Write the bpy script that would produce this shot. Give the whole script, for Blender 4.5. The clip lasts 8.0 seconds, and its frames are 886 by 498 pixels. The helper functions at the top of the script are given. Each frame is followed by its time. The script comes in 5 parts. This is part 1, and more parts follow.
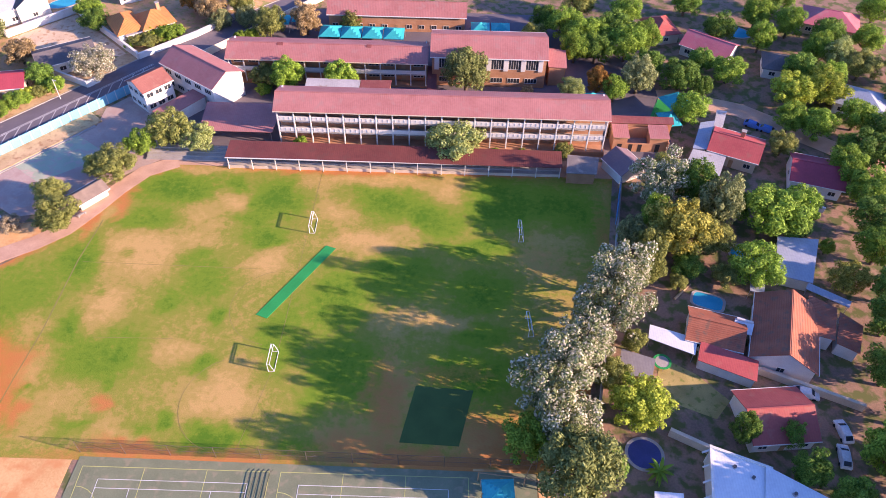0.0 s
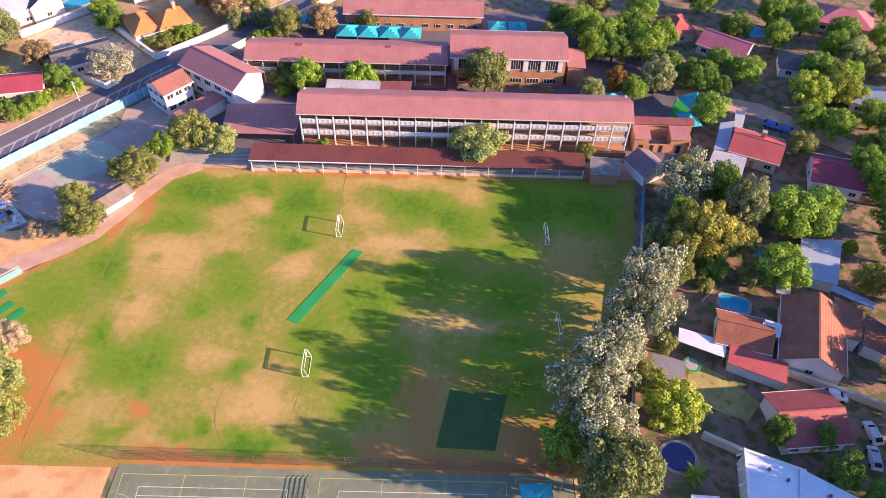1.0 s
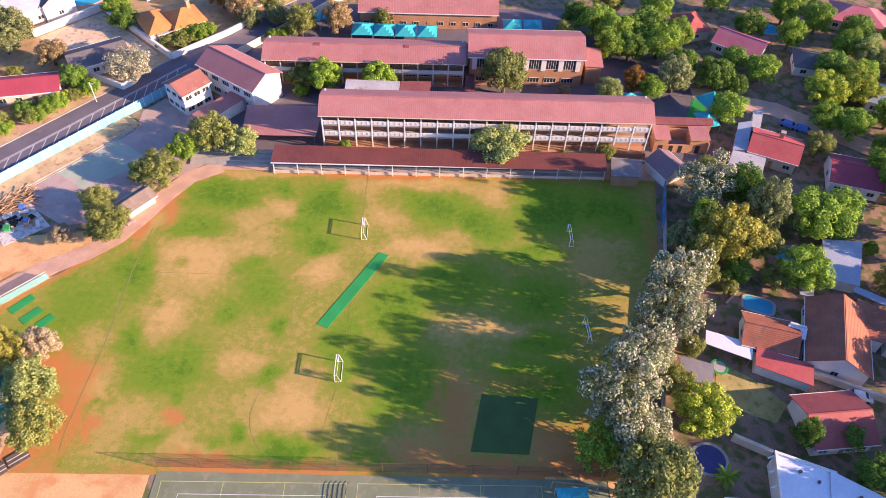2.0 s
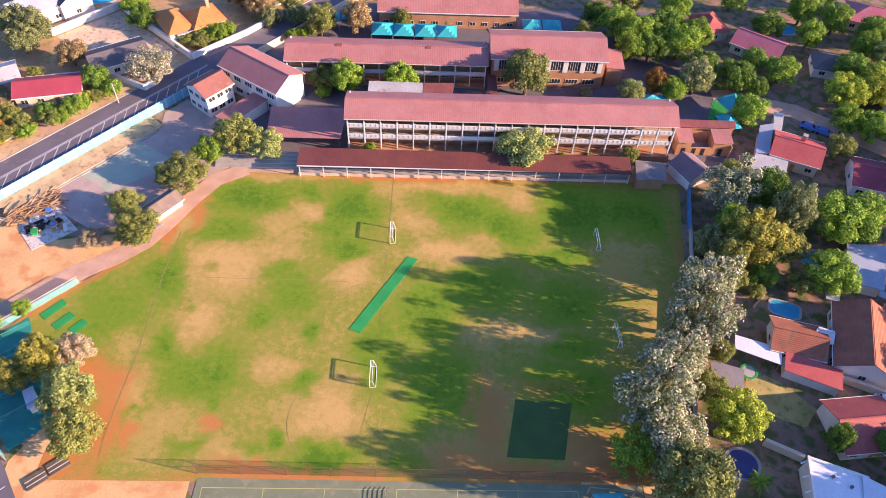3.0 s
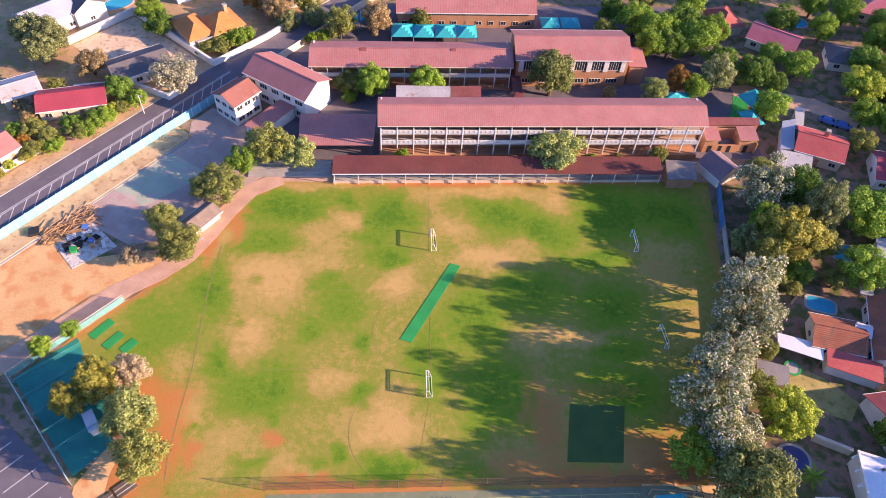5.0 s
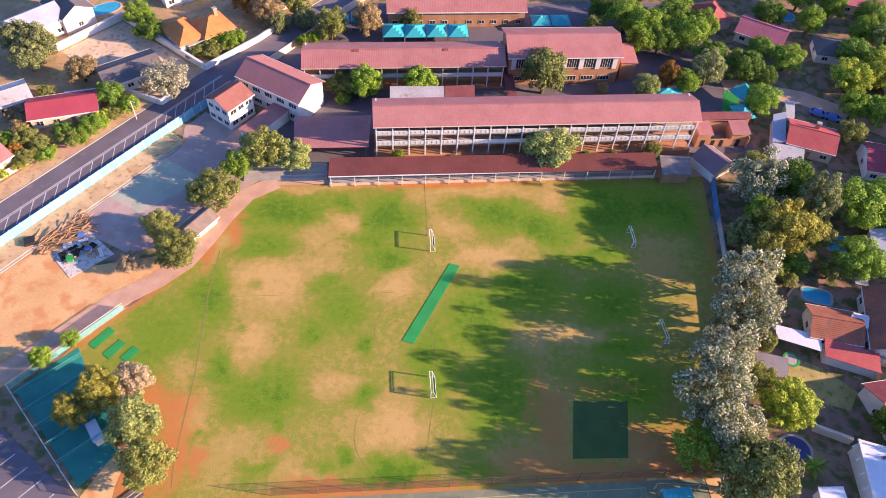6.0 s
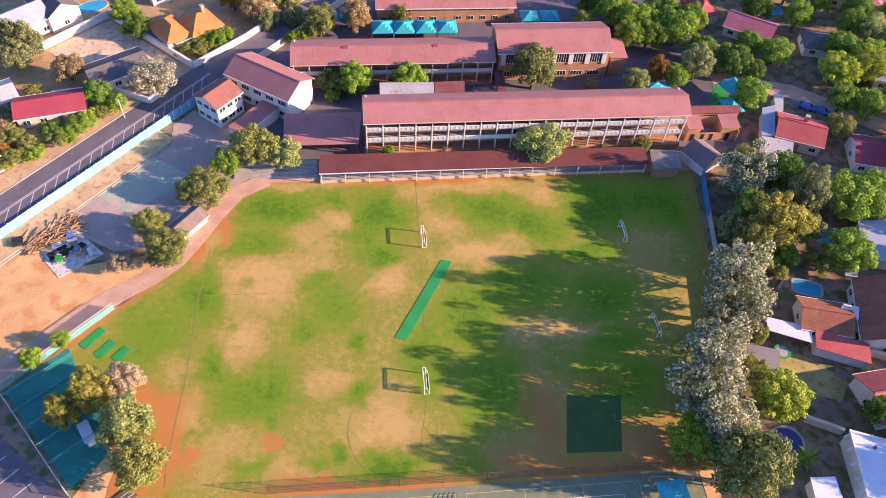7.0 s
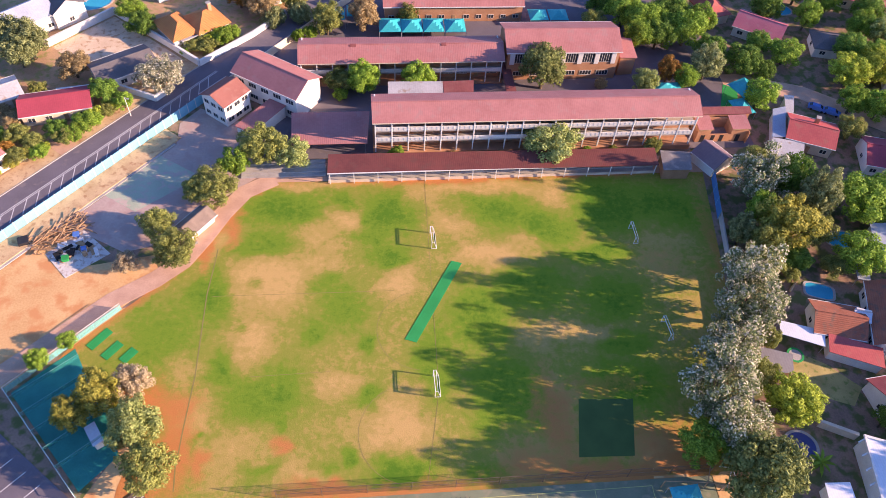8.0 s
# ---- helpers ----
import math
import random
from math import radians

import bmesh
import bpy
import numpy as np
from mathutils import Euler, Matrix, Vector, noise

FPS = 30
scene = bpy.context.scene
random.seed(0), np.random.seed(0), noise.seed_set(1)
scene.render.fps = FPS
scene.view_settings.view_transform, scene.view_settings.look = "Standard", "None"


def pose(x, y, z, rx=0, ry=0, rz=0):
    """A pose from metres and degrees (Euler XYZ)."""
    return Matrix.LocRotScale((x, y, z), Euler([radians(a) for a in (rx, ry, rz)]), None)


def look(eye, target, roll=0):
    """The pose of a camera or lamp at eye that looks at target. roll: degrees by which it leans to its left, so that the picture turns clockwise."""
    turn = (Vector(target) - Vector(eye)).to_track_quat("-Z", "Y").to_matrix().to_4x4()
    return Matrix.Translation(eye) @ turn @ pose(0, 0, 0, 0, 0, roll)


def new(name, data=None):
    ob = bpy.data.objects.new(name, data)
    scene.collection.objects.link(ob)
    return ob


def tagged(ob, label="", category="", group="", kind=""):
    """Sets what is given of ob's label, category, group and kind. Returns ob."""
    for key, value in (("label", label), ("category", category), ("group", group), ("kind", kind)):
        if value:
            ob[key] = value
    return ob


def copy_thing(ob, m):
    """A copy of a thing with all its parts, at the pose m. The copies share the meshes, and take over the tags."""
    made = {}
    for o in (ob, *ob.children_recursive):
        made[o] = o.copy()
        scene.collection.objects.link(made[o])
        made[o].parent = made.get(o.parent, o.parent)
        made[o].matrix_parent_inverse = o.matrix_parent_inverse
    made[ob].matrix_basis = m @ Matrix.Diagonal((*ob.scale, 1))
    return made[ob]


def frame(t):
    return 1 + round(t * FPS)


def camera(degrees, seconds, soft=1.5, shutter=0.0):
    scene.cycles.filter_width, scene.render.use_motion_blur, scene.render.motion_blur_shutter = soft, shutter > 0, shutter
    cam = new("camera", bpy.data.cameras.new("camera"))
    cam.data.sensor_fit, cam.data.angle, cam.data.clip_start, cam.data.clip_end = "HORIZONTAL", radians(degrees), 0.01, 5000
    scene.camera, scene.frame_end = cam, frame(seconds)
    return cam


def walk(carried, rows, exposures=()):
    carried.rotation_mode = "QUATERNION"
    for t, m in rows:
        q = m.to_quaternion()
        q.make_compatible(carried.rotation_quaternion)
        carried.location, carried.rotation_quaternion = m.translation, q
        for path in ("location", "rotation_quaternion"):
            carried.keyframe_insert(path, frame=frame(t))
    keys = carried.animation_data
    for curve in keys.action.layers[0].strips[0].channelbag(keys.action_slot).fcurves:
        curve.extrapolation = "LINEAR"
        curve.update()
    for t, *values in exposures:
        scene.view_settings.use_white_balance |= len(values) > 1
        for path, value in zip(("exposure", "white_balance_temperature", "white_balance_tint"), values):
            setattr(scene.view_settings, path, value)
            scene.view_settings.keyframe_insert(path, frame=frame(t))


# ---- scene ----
cam = camera(62.0, 8.0, soft=0.6)
PATH = [
    (0, (1.37, -0.62, 105.18), (0.87, 68.03, 32.43), 1.4),
    (0.5, (-1.99, 0.11, 106.27), (-1.94, 68.21, 33.02), 1.6),
    (1, (-5.55, 0.85, 107.45), (-4.95, 68.40, 33.70), 1.8),
    (1.5, (-9.07, 1.73, 108.65), (-7.72, 68.63, 34.30), 2.1),
    (3, (-19.86, 4.56, 112.13), (-16.81, 69.61, 36.28), 3.2),
    (3.5, (-23.53, 5.39, 113.18), (-19.88, 69.89, 36.88), 3.6),
    (4, (-27.32, 6.35, 114.21), (-22.92, 70.25, 37.41), 4.0),
    (4.5, (-30.62, 7.26, 115.06), (-25.17, 70.66, 37.91), 4.0),
    (6, (-35.60, 8.42, 116.24), (-27.45, 71.07, 38.74), 3.9),
    (6.5, (-35.70, 8.27, 116.23), (-26.60, 70.62, 38.58), 4.0),
    (7, (-35.81, 8.35, 115.93), (-26.41, 70.65, 38.23), 4.2),
    (7.5, (-36.54, 8.81, 115.67), (-26.99, 70.96, 37.92), 4.4),
    (8, (-38.07, 9.90, 115.26), (-28.37, 71.90, 37.41), 4.7),
]
walk(cam, [(t, look(eye, target, roll)) for t, eye, target, roll in PATH], [(0, 1.46, 5980, 38), (0.5, 1.45, 6180, 34), (1.5, 1.45, 6230, 34), (3, 1.46, 6280, 34), (6, 1.40, 6280, 34), (8, 1.40, 6280, 34)])

# ---- light ----
SUN_EL, SUN_AZ = 16.5, 102.5
world = bpy.data.worlds.new("world")
scene.world = world
world.use_nodes = True
wn = world.node_tree.nodes
sky = wn.new("ShaderNodeTexSky")
sky.sky_type = "NISHITA"
sky.sun_disc = False
sky.sun_elevation, sky.sun_rotation = radians(SUN_EL), radians(SUN_AZ)
sky.ozone_density, sky.dust_density = 6.0, 0.7
wn["Background"].inputs["Strength"].default_value = 0.120
world.node_tree.links.new(sky.outputs[0], wn["Background"].inputs["Color"])
sun = new("sun", bpy.data.lights.new("sun", "SUN"))
sun.data.energy, sun.data.angle, sun.data.color = 5.0, radians(0.6), (1.0, 0.765, 0.475)
sun.matrix_world = look((0, 0, 0), (-math.sin(radians(SUN_AZ)) * math.cos(radians(SUN_EL)), -math.cos(radians(SUN_AZ)) * math.cos(radians(SUN_EL)), -math.sin(radians(SUN_EL))))


# ---- materials ----
def material(name, col, col2=None, scale=1.0, fine=8.0, rough=0.85, bump=0.3, ribs=0.0, rib_axis="X", wear=None, wear_at=0.62, metal=0.0, island=0.0, spread=0.0):
    """Two colours mixed by a broad and a fine noise in metres, optional corrugation, a worn third colour, and a per-piece shift."""
    m = bpy.data.materials.new(name)
    m.use_nodes = True
    n, l = m.node_tree.nodes, m.node_tree.links
    b = n["Principled BSDF"]
    b.inputs["Roughness"].default_value, b.inputs["Metallic"].default_value = rough, metal
    b.inputs["Specular IOR Level"].default_value = 0.3
    co = n.new("ShaderNodeTexCoord")
    broad, grain = n.new("ShaderNodeTexNoise"), n.new("ShaderNodeTexNoise")
    for q, s, d in ((broad, 0.35 * scale, 4), (grain, fine * scale, 3)):
        q.inputs["Scale"].default_value, q.inputs["Detail"].default_value = s, d
        l.new(co.outputs["Object"], q.inputs["Vector"])
    add = n.new("ShaderNodeMath")
    add.operation = "MULTIPLY_ADD"
    l.new(grain.outputs["Fac"], add.inputs[0])
    add.inputs[1].default_value = 0.6
    l.new(broad.outputs["Fac"], add.inputs[2])
    ramp = n.new("ShaderNodeValToRGB")
    ramp.color_ramp.elements[0].position, ramp.color_ramp.elements[1].position = 0.55, 1.05
    c2 = col2 or tuple(c * 0.72 for c in col)
    ramp.color_ramp.elements[0].color, ramp.color_ramp.elements[1].color = (*c2, 1), (*col, 1)
    l.new(add.outputs[0], ramp.inputs[0])
    out = ramp.outputs[0]
    if wear:
        big = n.new("ShaderNodeTexNoise")
        big.inputs["Scale"].default_value, big.inputs["Detail"].default_value = 0.9 * scale, 8
        l.new(co.outputs["Object"], big.inputs["Vector"])
        cut = n.new("ShaderNodeMapRange")
        cut.inputs[1].default_value, cut.inputs[2].default_value = wear_at - 0.06, wear_at + 0.06
        l.new(big.outputs["Fac"], cut.inputs[0])
        mix = n.new("ShaderNodeMixRGB")
        l.new(cut.outputs[0], mix.inputs[0])
        l.new(out, mix.inputs[1])
        mix.inputs[2].default_value = (*wear, 1)
        out = mix.outputs[0]
    if island or spread:
        src = n.new("ShaderNodeNewGeometry").outputs["Random Per Island"] if island else n.new("ShaderNodeObjectInfo").outputs["Random"]
        rng = n.new("ShaderNodeMapRange")
        k = island or spread
        rng.inputs[3].default_value, rng.inputs[4].default_value = 1 - k, 1 + k
        l.new(src, rng.inputs[0])
        hsv = n.new("ShaderNodeHueSaturation")
        l.new(rng.outputs[0], hsv.inputs["Value"])
        l.new(out, hsv.inputs["Color"])
        out = hsv.outputs[0]
    height = grain.outputs["Fac"]
    if ribs:
        wave = n.new("ShaderNodeTexWave")
        wave.bands_direction = rib_axis
        wave.inputs["Scale"].default_value, wave.inputs["Distortion"].default_value = 0.314 / ribs, 0.0
        l.new(co.outputs["Object"], wave.inputs["Vector"])
        groove = n.new("ShaderNodeMapRange")
        groove.inputs[1].default_value, groove.inputs[2].default_value, groove.inputs[3].default_value, groove.inputs[4].default_value = 0.0, 0.35, 0.95, 1.0
        l.new(wave.outputs["Fac"], groove.inputs[0])
        mul = n.new("ShaderNodeMixRGB")
        mul.blend_type = "MULTIPLY"
        mul.inputs[0].default_value = 1.0
        l.new(out, mul.inputs[1])
        l.new(groove.outputs[0], mul.inputs[2])
        out, height = mul.outputs[0], wave.outputs["Fac"]
    l.new(out, b.inputs["Base Color"])
    if bump:
        bp = n.new("ShaderNodeBump")
        bp.inputs["Strength"].default_value, bp.inputs["Distance"].default_value = bump, 0.06
        l.new(height, bp.inputs["Height"])
        l.new(bp.outputs[0], b.inputs["Normal"])
    return m


def foliage(name, dark, light):
    """Leaves: colour by clump, part of the light passes through."""
    m = bpy.data.materials.new(name)
    m.use_nodes = True
    n, l = m.node_tree.nodes, m.node_tree.links
    b = n["Principled BSDF"]
    b.inputs["Roughness"].default_value, b.inputs["Specular IOR Level"].default_value = 0.7, 0.15
    ramp = n.new("ShaderNodeValToRGB")
    ramp.color_ramp.elements[0].color, ramp.color_ramp.elements[1].color = (*dark, 1), (*light, 1)
    l.new(n.new("ShaderNodeNewGeometry").outputs["Random Per Island"], ramp.inputs[0])
    rng = n.new("ShaderNodeMapRange")
    rng.inputs[3].default_value, rng.inputs[4].default_value = 0.8, 1.2
    l.new(n.new("ShaderNodeObjectInfo").outputs["Random"], rng.inputs[0])
    hsv = n.new("ShaderNodeHueSaturation")
    l.new(ramp.outputs[0], hsv.inputs["Color"])
    l.new(rng.outputs[0], hsv.inputs["Value"])
    l.new(hsv.outputs[0], b.inputs["Base Color"])
    tr = n.new("ShaderNodeBsdfTranslucent")
    l.new(hsv.outputs[0], tr.inputs["Color"])
    mx = n.new("ShaderNodeMixShader")
    mx.inputs[0].default_value = 0.28
    l.new(b.outputs[0], mx.inputs[1])
    l.new(tr.outputs[0], mx.inputs[2])
    l.new(mx.outputs[0], n["Material Output"].inputs["Surface"])
    return m


def turf(name):
    """Field surface: grass, dry grass and red clay by the sheet's own wear attributes, broken up by noise."""
    m = bpy.data.materials.new(name)
    m.use_nodes = True
    n, l = m.node_tree.nodes, m.node_tree.links
    b = n["Principled BSDF"]
    b.inputs["Roughness"].default_value, b.inputs["Specular IOR Level"].default_value = 0.95, 0.1
    co = n.new("ShaderNodeTexCoord")
    noises = []
    for s, d in ((0.16, 6), (0.8, 9), (7.0, 4), (2.6, 6)):
        q = n.new("ShaderNodeTexNoise")
        q.inputs["Scale"].default_value, q.inputs["Detail"].default_value = s, d
        q.inputs["Roughness"].default_value = 0.62
        l.new(co.outputs["Object"], q.inputs["Vector"])
        noises.append(q.outputs["Fac"])

    def mixed(fac, a, bb):
        x = n.new("ShaderNodeMixRGB")
        l.new(fac, x.inputs[0])
        for k, c in ((1, a), (2, bb)):
            if isinstance(c, tuple):
                x.inputs[k].default_value = (*c, 1)
            else:
                l.new(c, x.inputs[k])
        return x.outputs[0]

    def worn(attr, lo, hi, amount):
        at = n.new("ShaderNodeAttribute")
        at.attribute_name = attr
        s = at.outputs["Fac"]
        for q, k in ((noises[1], amount), (noises[2], amount * 0.25), (noises[0], amount * 0.55), (noises[3], amount * 0.5)):
            sub = n.new("ShaderNodeMath")
            sub.operation = "SUBTRACT"
            sub.inputs[1].default_value = 0.5
            l.new(q, sub.inputs[0])
            mad = n.new("ShaderNodeMath")
            mad.operation = "MULTIPLY_ADD"
            mad.inputs[1].default_value = k
            l.new(sub.outputs[0], mad.inputs[0])
            l.new(s, mad.inputs[2])
            s = mad.outputs[0]
        r = n.new("ShaderNodeMapRange")
        r.inputs[1].default_value, r.inputs[2].default_value = lo, hi
        l.new(s, r.inputs[0])
        return r.outputs[0]

    lawn = n.new("ShaderNodeValToRGB")
    lawn.color_ramp.interpolation = "EASE"
    tones = ((0.0, (0.085, 0.190, 0.013)), (0.28, (0.165, 0.255, 0.020)), (0.52, (0.250, 0.258, 0.038)), (0.74, (0.405, 0.292, 0.078)), (1.0, (0.535, 0.342, 0.116)))
    while len(lawn.color_ramp.elements) < len(tones):
        lawn.color_ramp.elements.new(0.5)
    for el, (at_, col) in zip(lawn.color_ramp.elements, tones):
        el.position, el.color = at_, (*col, 1)
    l.new(worn("dry", 0.0, 1.0, 0.72), lawn.inputs[0])
    clay = mixed(noises[2], (0.43, 0.155, 0.045), (0.57, 0.24, 0.075))
    c = mixed(worn("clay", 0.15, 0.95, 1.0), lawn.outputs[0], clay)
    blade = n.new("ShaderNodeMapRange")
    blade.inputs[1].default_value, blade.inputs[2].default_value, blade.inputs[3].default_value, blade.inputs[4].default_value = 0.3, 0.7, 0.86, 1.14
    l.new(noises[2], blade.inputs[0])
    fine = n.new("ShaderNodeHueSaturation")
    l.new(blade.outputs[0], fine.inputs["Value"])
    l.new(c, fine.inputs["Color"])
    c = fine.outputs[0]
    l.new(c, b.inputs["Base Color"])
    bp = n.new("ShaderNodeBump")
    bp.inputs["Strength"].default_value, bp.inputs["Distance"].default_value = 0.6, 0.08
    l.new(noises[2], bp.inputs["Height"])
    l.new(bp.outputs[0], b.inputs["Normal"])
    return m


M = {
    "soil": material("soil", (0.36, 0.22, 0.145), (0.21, 0.13, 0.095), 0.5, 6, wear=(0.12, 0.13, 0.04), wear_at=0.52),
    "turf": turf("turf"),
    "sand": material("sand", (0.62, 0.43, 0.24), (0.46, 0.29, 0.15), 1, 5, wear=(0.40, 0.22, 0.11), wear_at=0.6),
    "dry_lawn": material("dry_lawn", (0.46, 0.36, 0.13), (0.30, 0.24, 0.08), 1, 7, wear=(0.20, 0.22, 0.05), wear_at=0.6),
    "pale_sand": material("pale_sand", (0.72, 0.56, 0.39), (0.56, 0.40, 0.26), 1, 5, wear=(0.46, 0.28, 0.16), wear_at=0.6),
    "path": material("path", (0.62, 0.385, 0.26), (0.48, 0.28, 0.185), 1, 4),
    # concrete with worn patches, darkened overall to hold the shade on the store roof
    "weathered": material("weathered_shaded_concrete", (0.25, 0.22, 0.21), (0.17, 0.15, 0.14), 0.7, 6, wear=(0.30, 0.27, 0.24), wear_at=0.6),
    "clay": material("clay", (0.72, 0.45, 0.20), (0.58, 0.31, 0.12), 0.3, 9, wear=(0.60, 0.27, 0.10), wear_at=0.56),
    "asphalt": material("asphalt", (0.165, 0.142, 0.160), (0.125, 0.107, 0.12), 0.6, 9, wear=(0.20, 0.165, 0.16), wear_at=0.66),
    "court": material("court", (0.215, 0.235, 0.14), (0.16, 0.18, 0.105), 0.8, 6, wear=(0.26, 0.24, 0.15), wear_at=0.6),
    "hardcourt": material("hardcourt", (0.49, 0.36, 0.30), (0.39, 0.28, 0.24), 0.4, 5, wear=(0.43, 0.29, 0.245), wear_at=0.55),
    "court_paint": material("court_paint", (0.42, 0.46, 0.33), (0.33, 0.37, 0.26), 0.6, 6, wear=(0.49, 0.38, 0.31), wear_at=0.56),
    "garden_earth": material("garden_earth", (0.52, 0.33, 0.18), (0.34, 0.20, 0.11), 0.6, 6, wear=(0.27, 0.25, 0.08), wear_at=0.56),
    "white": material("white_paint", (0.78, 0.75, 0.70), (0.62, 0.58, 0.53), 1, 6, bump=0.1),
    "cream": material("cream_plaster", (0.70, 0.58, 0.44), (0.55, 0.43, 0.32), 1, 6, bump=0.15),
    "line_white": material("line_white", (0.75, 0.75, 0.72), (0.5, 0.5, 0.47), 2, 8, bump=0),
    "line_yellow": material("line_yellow", (0.55, 0.55, 0.18), (0.42, 0.42, 0.15), 2, 8, bump=0),
    "roof_red": material("roof_red", (0.45, 0.19, 0.17), (0.355, 0.14, 0.125), 0.6, 3, rough=0.6, ribs=0.42, bump=0.2, wear=(0.38, 0.19, 0.17), wear_at=0.62),
    "roof_dull": material("roof_dull", (0.27, 0.085, 0.075), (0.19, 0.055, 0.05), 0.6, 3, rough=0.7, ribs=0.55, wear=(0.24, 0.09, 0.075), wear_at=0.6, bump=0.1),
    "roof_stand": material("roof_stand", (0.19, 0.056, 0.046), (0.135, 0.040, 0.035), 0.6, 3, rough=0.7, ribs=0.42, bump=0.15, wear=(0.15, 0.055, 0.045), wear_at=0.6),
    "roof_bright": material("roof_bright", (0.54, 0.115, 0.10), (0.42, 0.08, 0.075), 0.6, 4, rough=0.6, ribs=0.4, wear=(0.44, 0.13, 0.10), wear_at=0.62, bump=0.1),
    "roof_tile": material("roof_tile", (0.42, 0.15, 0.085), (0.30, 0.095, 0.055), 1, 6, ribs=0.33, rib_axis="Y", bump=0.6, wear=(0.24, 0.12, 0.08), wear_at=0.6),
    "roof_orange": material("roof_orange", (0.62, 0.24, 0.07), (0.48, 0.16, 0.05), 1, 6, ribs=0.33, rib_axis="Y", bump=0.6),
    "roof_maroon": material("roof_maroon", (0.40, 0.065, 0.085), (0.30, 0.048, 0.065), 0.6, 4, rough=0.6, ribs=0.4, bump=0.1),
    # pavilion roof: the dark purple of its shaded slope is put into the whole colour
    "roof_shade_mauve": material("roof_shade_mauve", (0.25, 0.17, 0.18), (0.19, 0.125, 0.14), 0.6, 4, rough=0.5, ribs=0.5, bump=0.1),
    "roof_rust": material("roof_rust", (0.31, 0.125, 0.098), (0.24, 0.09, 0.072), 0.8, 6, ribs=0.33, rib_axis="Y", bump=0.3, wear=(0.30, 0.14, 0.11), wear_at=0.6),
    "roof_pink": material("roof_pink", (0.58, 0.17, 0.19), (0.47, 0.125, 0.15), 0.6, 4, rough=0.6, ribs=0.4, wear=(0.50, 0.20, 0.20), wear_at=0.62, bump=0.1),
    "roof_brickred": material("roof_brickred", (0.44, 0.105, 0.085), (0.34, 0.075, 0.065), 0.6, 4, rough=0.65, ribs=0.4, wear=(0.38, 0.13, 0.10), wear_at=0.6, bump=0.1),
    "roof_grey": material("roof_grey", (0.50, 0.48, 0.47), (0.36, 0.34, 0.33), 0.6, 4, rough=0.5, ribs=0.5, wear=(0.34, 0.25, 0.19), wear_at=0.64, bump=0.1),
    "roof_ash": material("roof_ash", (0.27, 0.245, 0.24), (0.20, 0.18, 0.18), 0.6, 4, rough=0.7, ribs=0.5, bump=0.1),
    "roof_blue": material("roof_blue", (0.40, 0.43, 0.50), (0.29, 0.32, 0.39), 0.6, 4, rough=0.5, ribs=0.5, bump=0.1),
    "roof_white": material("roof_white", (0.76, 0.77, 0.80), (0.62, 0.63, 0.67), 0.6, 4, rough=0.5, ribs=0.4, bump=0.06),
    "roof_dark": material("roof_dark", (0.17, 0.15, 0.15), (0.115, 0.10, 0.10), 0.6, 4, ribs=0.4, bump=0.1),
    "brick": material("brick_wall", (0.54, 0.285, 0.155), (0.40, 0.19, 0.10), 1, 9, ribs=0.22, rib_axis="Z", bump=0.3),
    "concrete": material("concrete", (0.44, 0.40, 0.36), (0.31, 0.28, 0.25), 0.8, 6),
    "pale_concrete": material("pale_concrete", (0.66, 0.60, 0.53), (0.50, 0.45, 0.40), 1.2, 6, wear=(0.42, 0.31, 0.24), wear_at=0.56),
    "dark": material("near_black", (0.035, 0.032, 0.035), None, 1, 4, rough=0.4, bump=0),
    "glass": material("window_glass", (0.045, 0.05, 0.06), None, 1, 4, rough=0.08, bump=0),
    "steel": material("galvanised_steel", (0.45, 0.45, 0.46), None, 1, 6, rough=0.45, metal=0.5, bump=0),
    "blue_paint": material("blue_paint", (0.20, 0.50, 0.62), (0.14, 0.40, 0.52), 0.8, 5, spread=0.08),
    "blue_net": material("blue_net", (0.06, 0.20, 0.42), (0.04, 0.15, 0.33), 0.8, 5),
    "teal": material("teal_cloth", (0.02, 0.42, 0.44), (0.015, 0.33, 0.36), 0.8, 3, rough=0.7),
    "astro": material("artificial_turf", (0.015, 0.31, 0.075), (0.012, 0.25, 0.058), 0.8, 8),
    "astro_dark": material("artificial_turf_dark", (0.068, 0.125, 0.03), (0.05, 0.095, 0.022), 0.8, 8),
    "net_pale": material("net_pale", (0.17, 0.42, 0.41), (0.13, 0.33, 0.33), 0.8, 5),
    "net_teal": material("net_teal", (0.018, 0.27, 0.215), (0.012, 0.19, 0.155), 0.8, 5),
    "water": material("pool_water", (0.03, 0.36, 0.52), (0.02, 0.30, 0.46), 0.8, 4, rough=0.08, bump=0.1),
    "cover": material("pool_cover", (0.06, 0.07, 0.22), (0.045, 0.055, 0.16), 1, 5, rough=0.6),
    "timber": material("timber", (0.46, 0.29, 0.16), (0.30, 0.18, 0.09), 2, 9),
    "thatch": material("thatch", (0.25, 0.19, 0.15), (0.16, 0.12, 0.10), 2, 9, bump=0.7),
    "rust": material("rusty_wire", (0.14, 0.10, 0.075), (0.10, 0.075, 0.06), 2, 8, bump=0),
    "bark": material("bark", (0.16, 0.115, 0.08), (0.09, 0.065, 0.045), 3, 9, bump=0.6),
    "car_white": material("car_paint_white", (0.75, 0.75, 0.76), None, 1, 3, rough=0.25, bump=0),
    "car_blue": material("car_cover_blue", (0.10, 0.22, 0.55), None, 1, 3, rough=0.5, bump=0.2),
    "rubber": material("rubber", (0.02, 0.02, 0.02), None, 2, 8, bump=0),
}
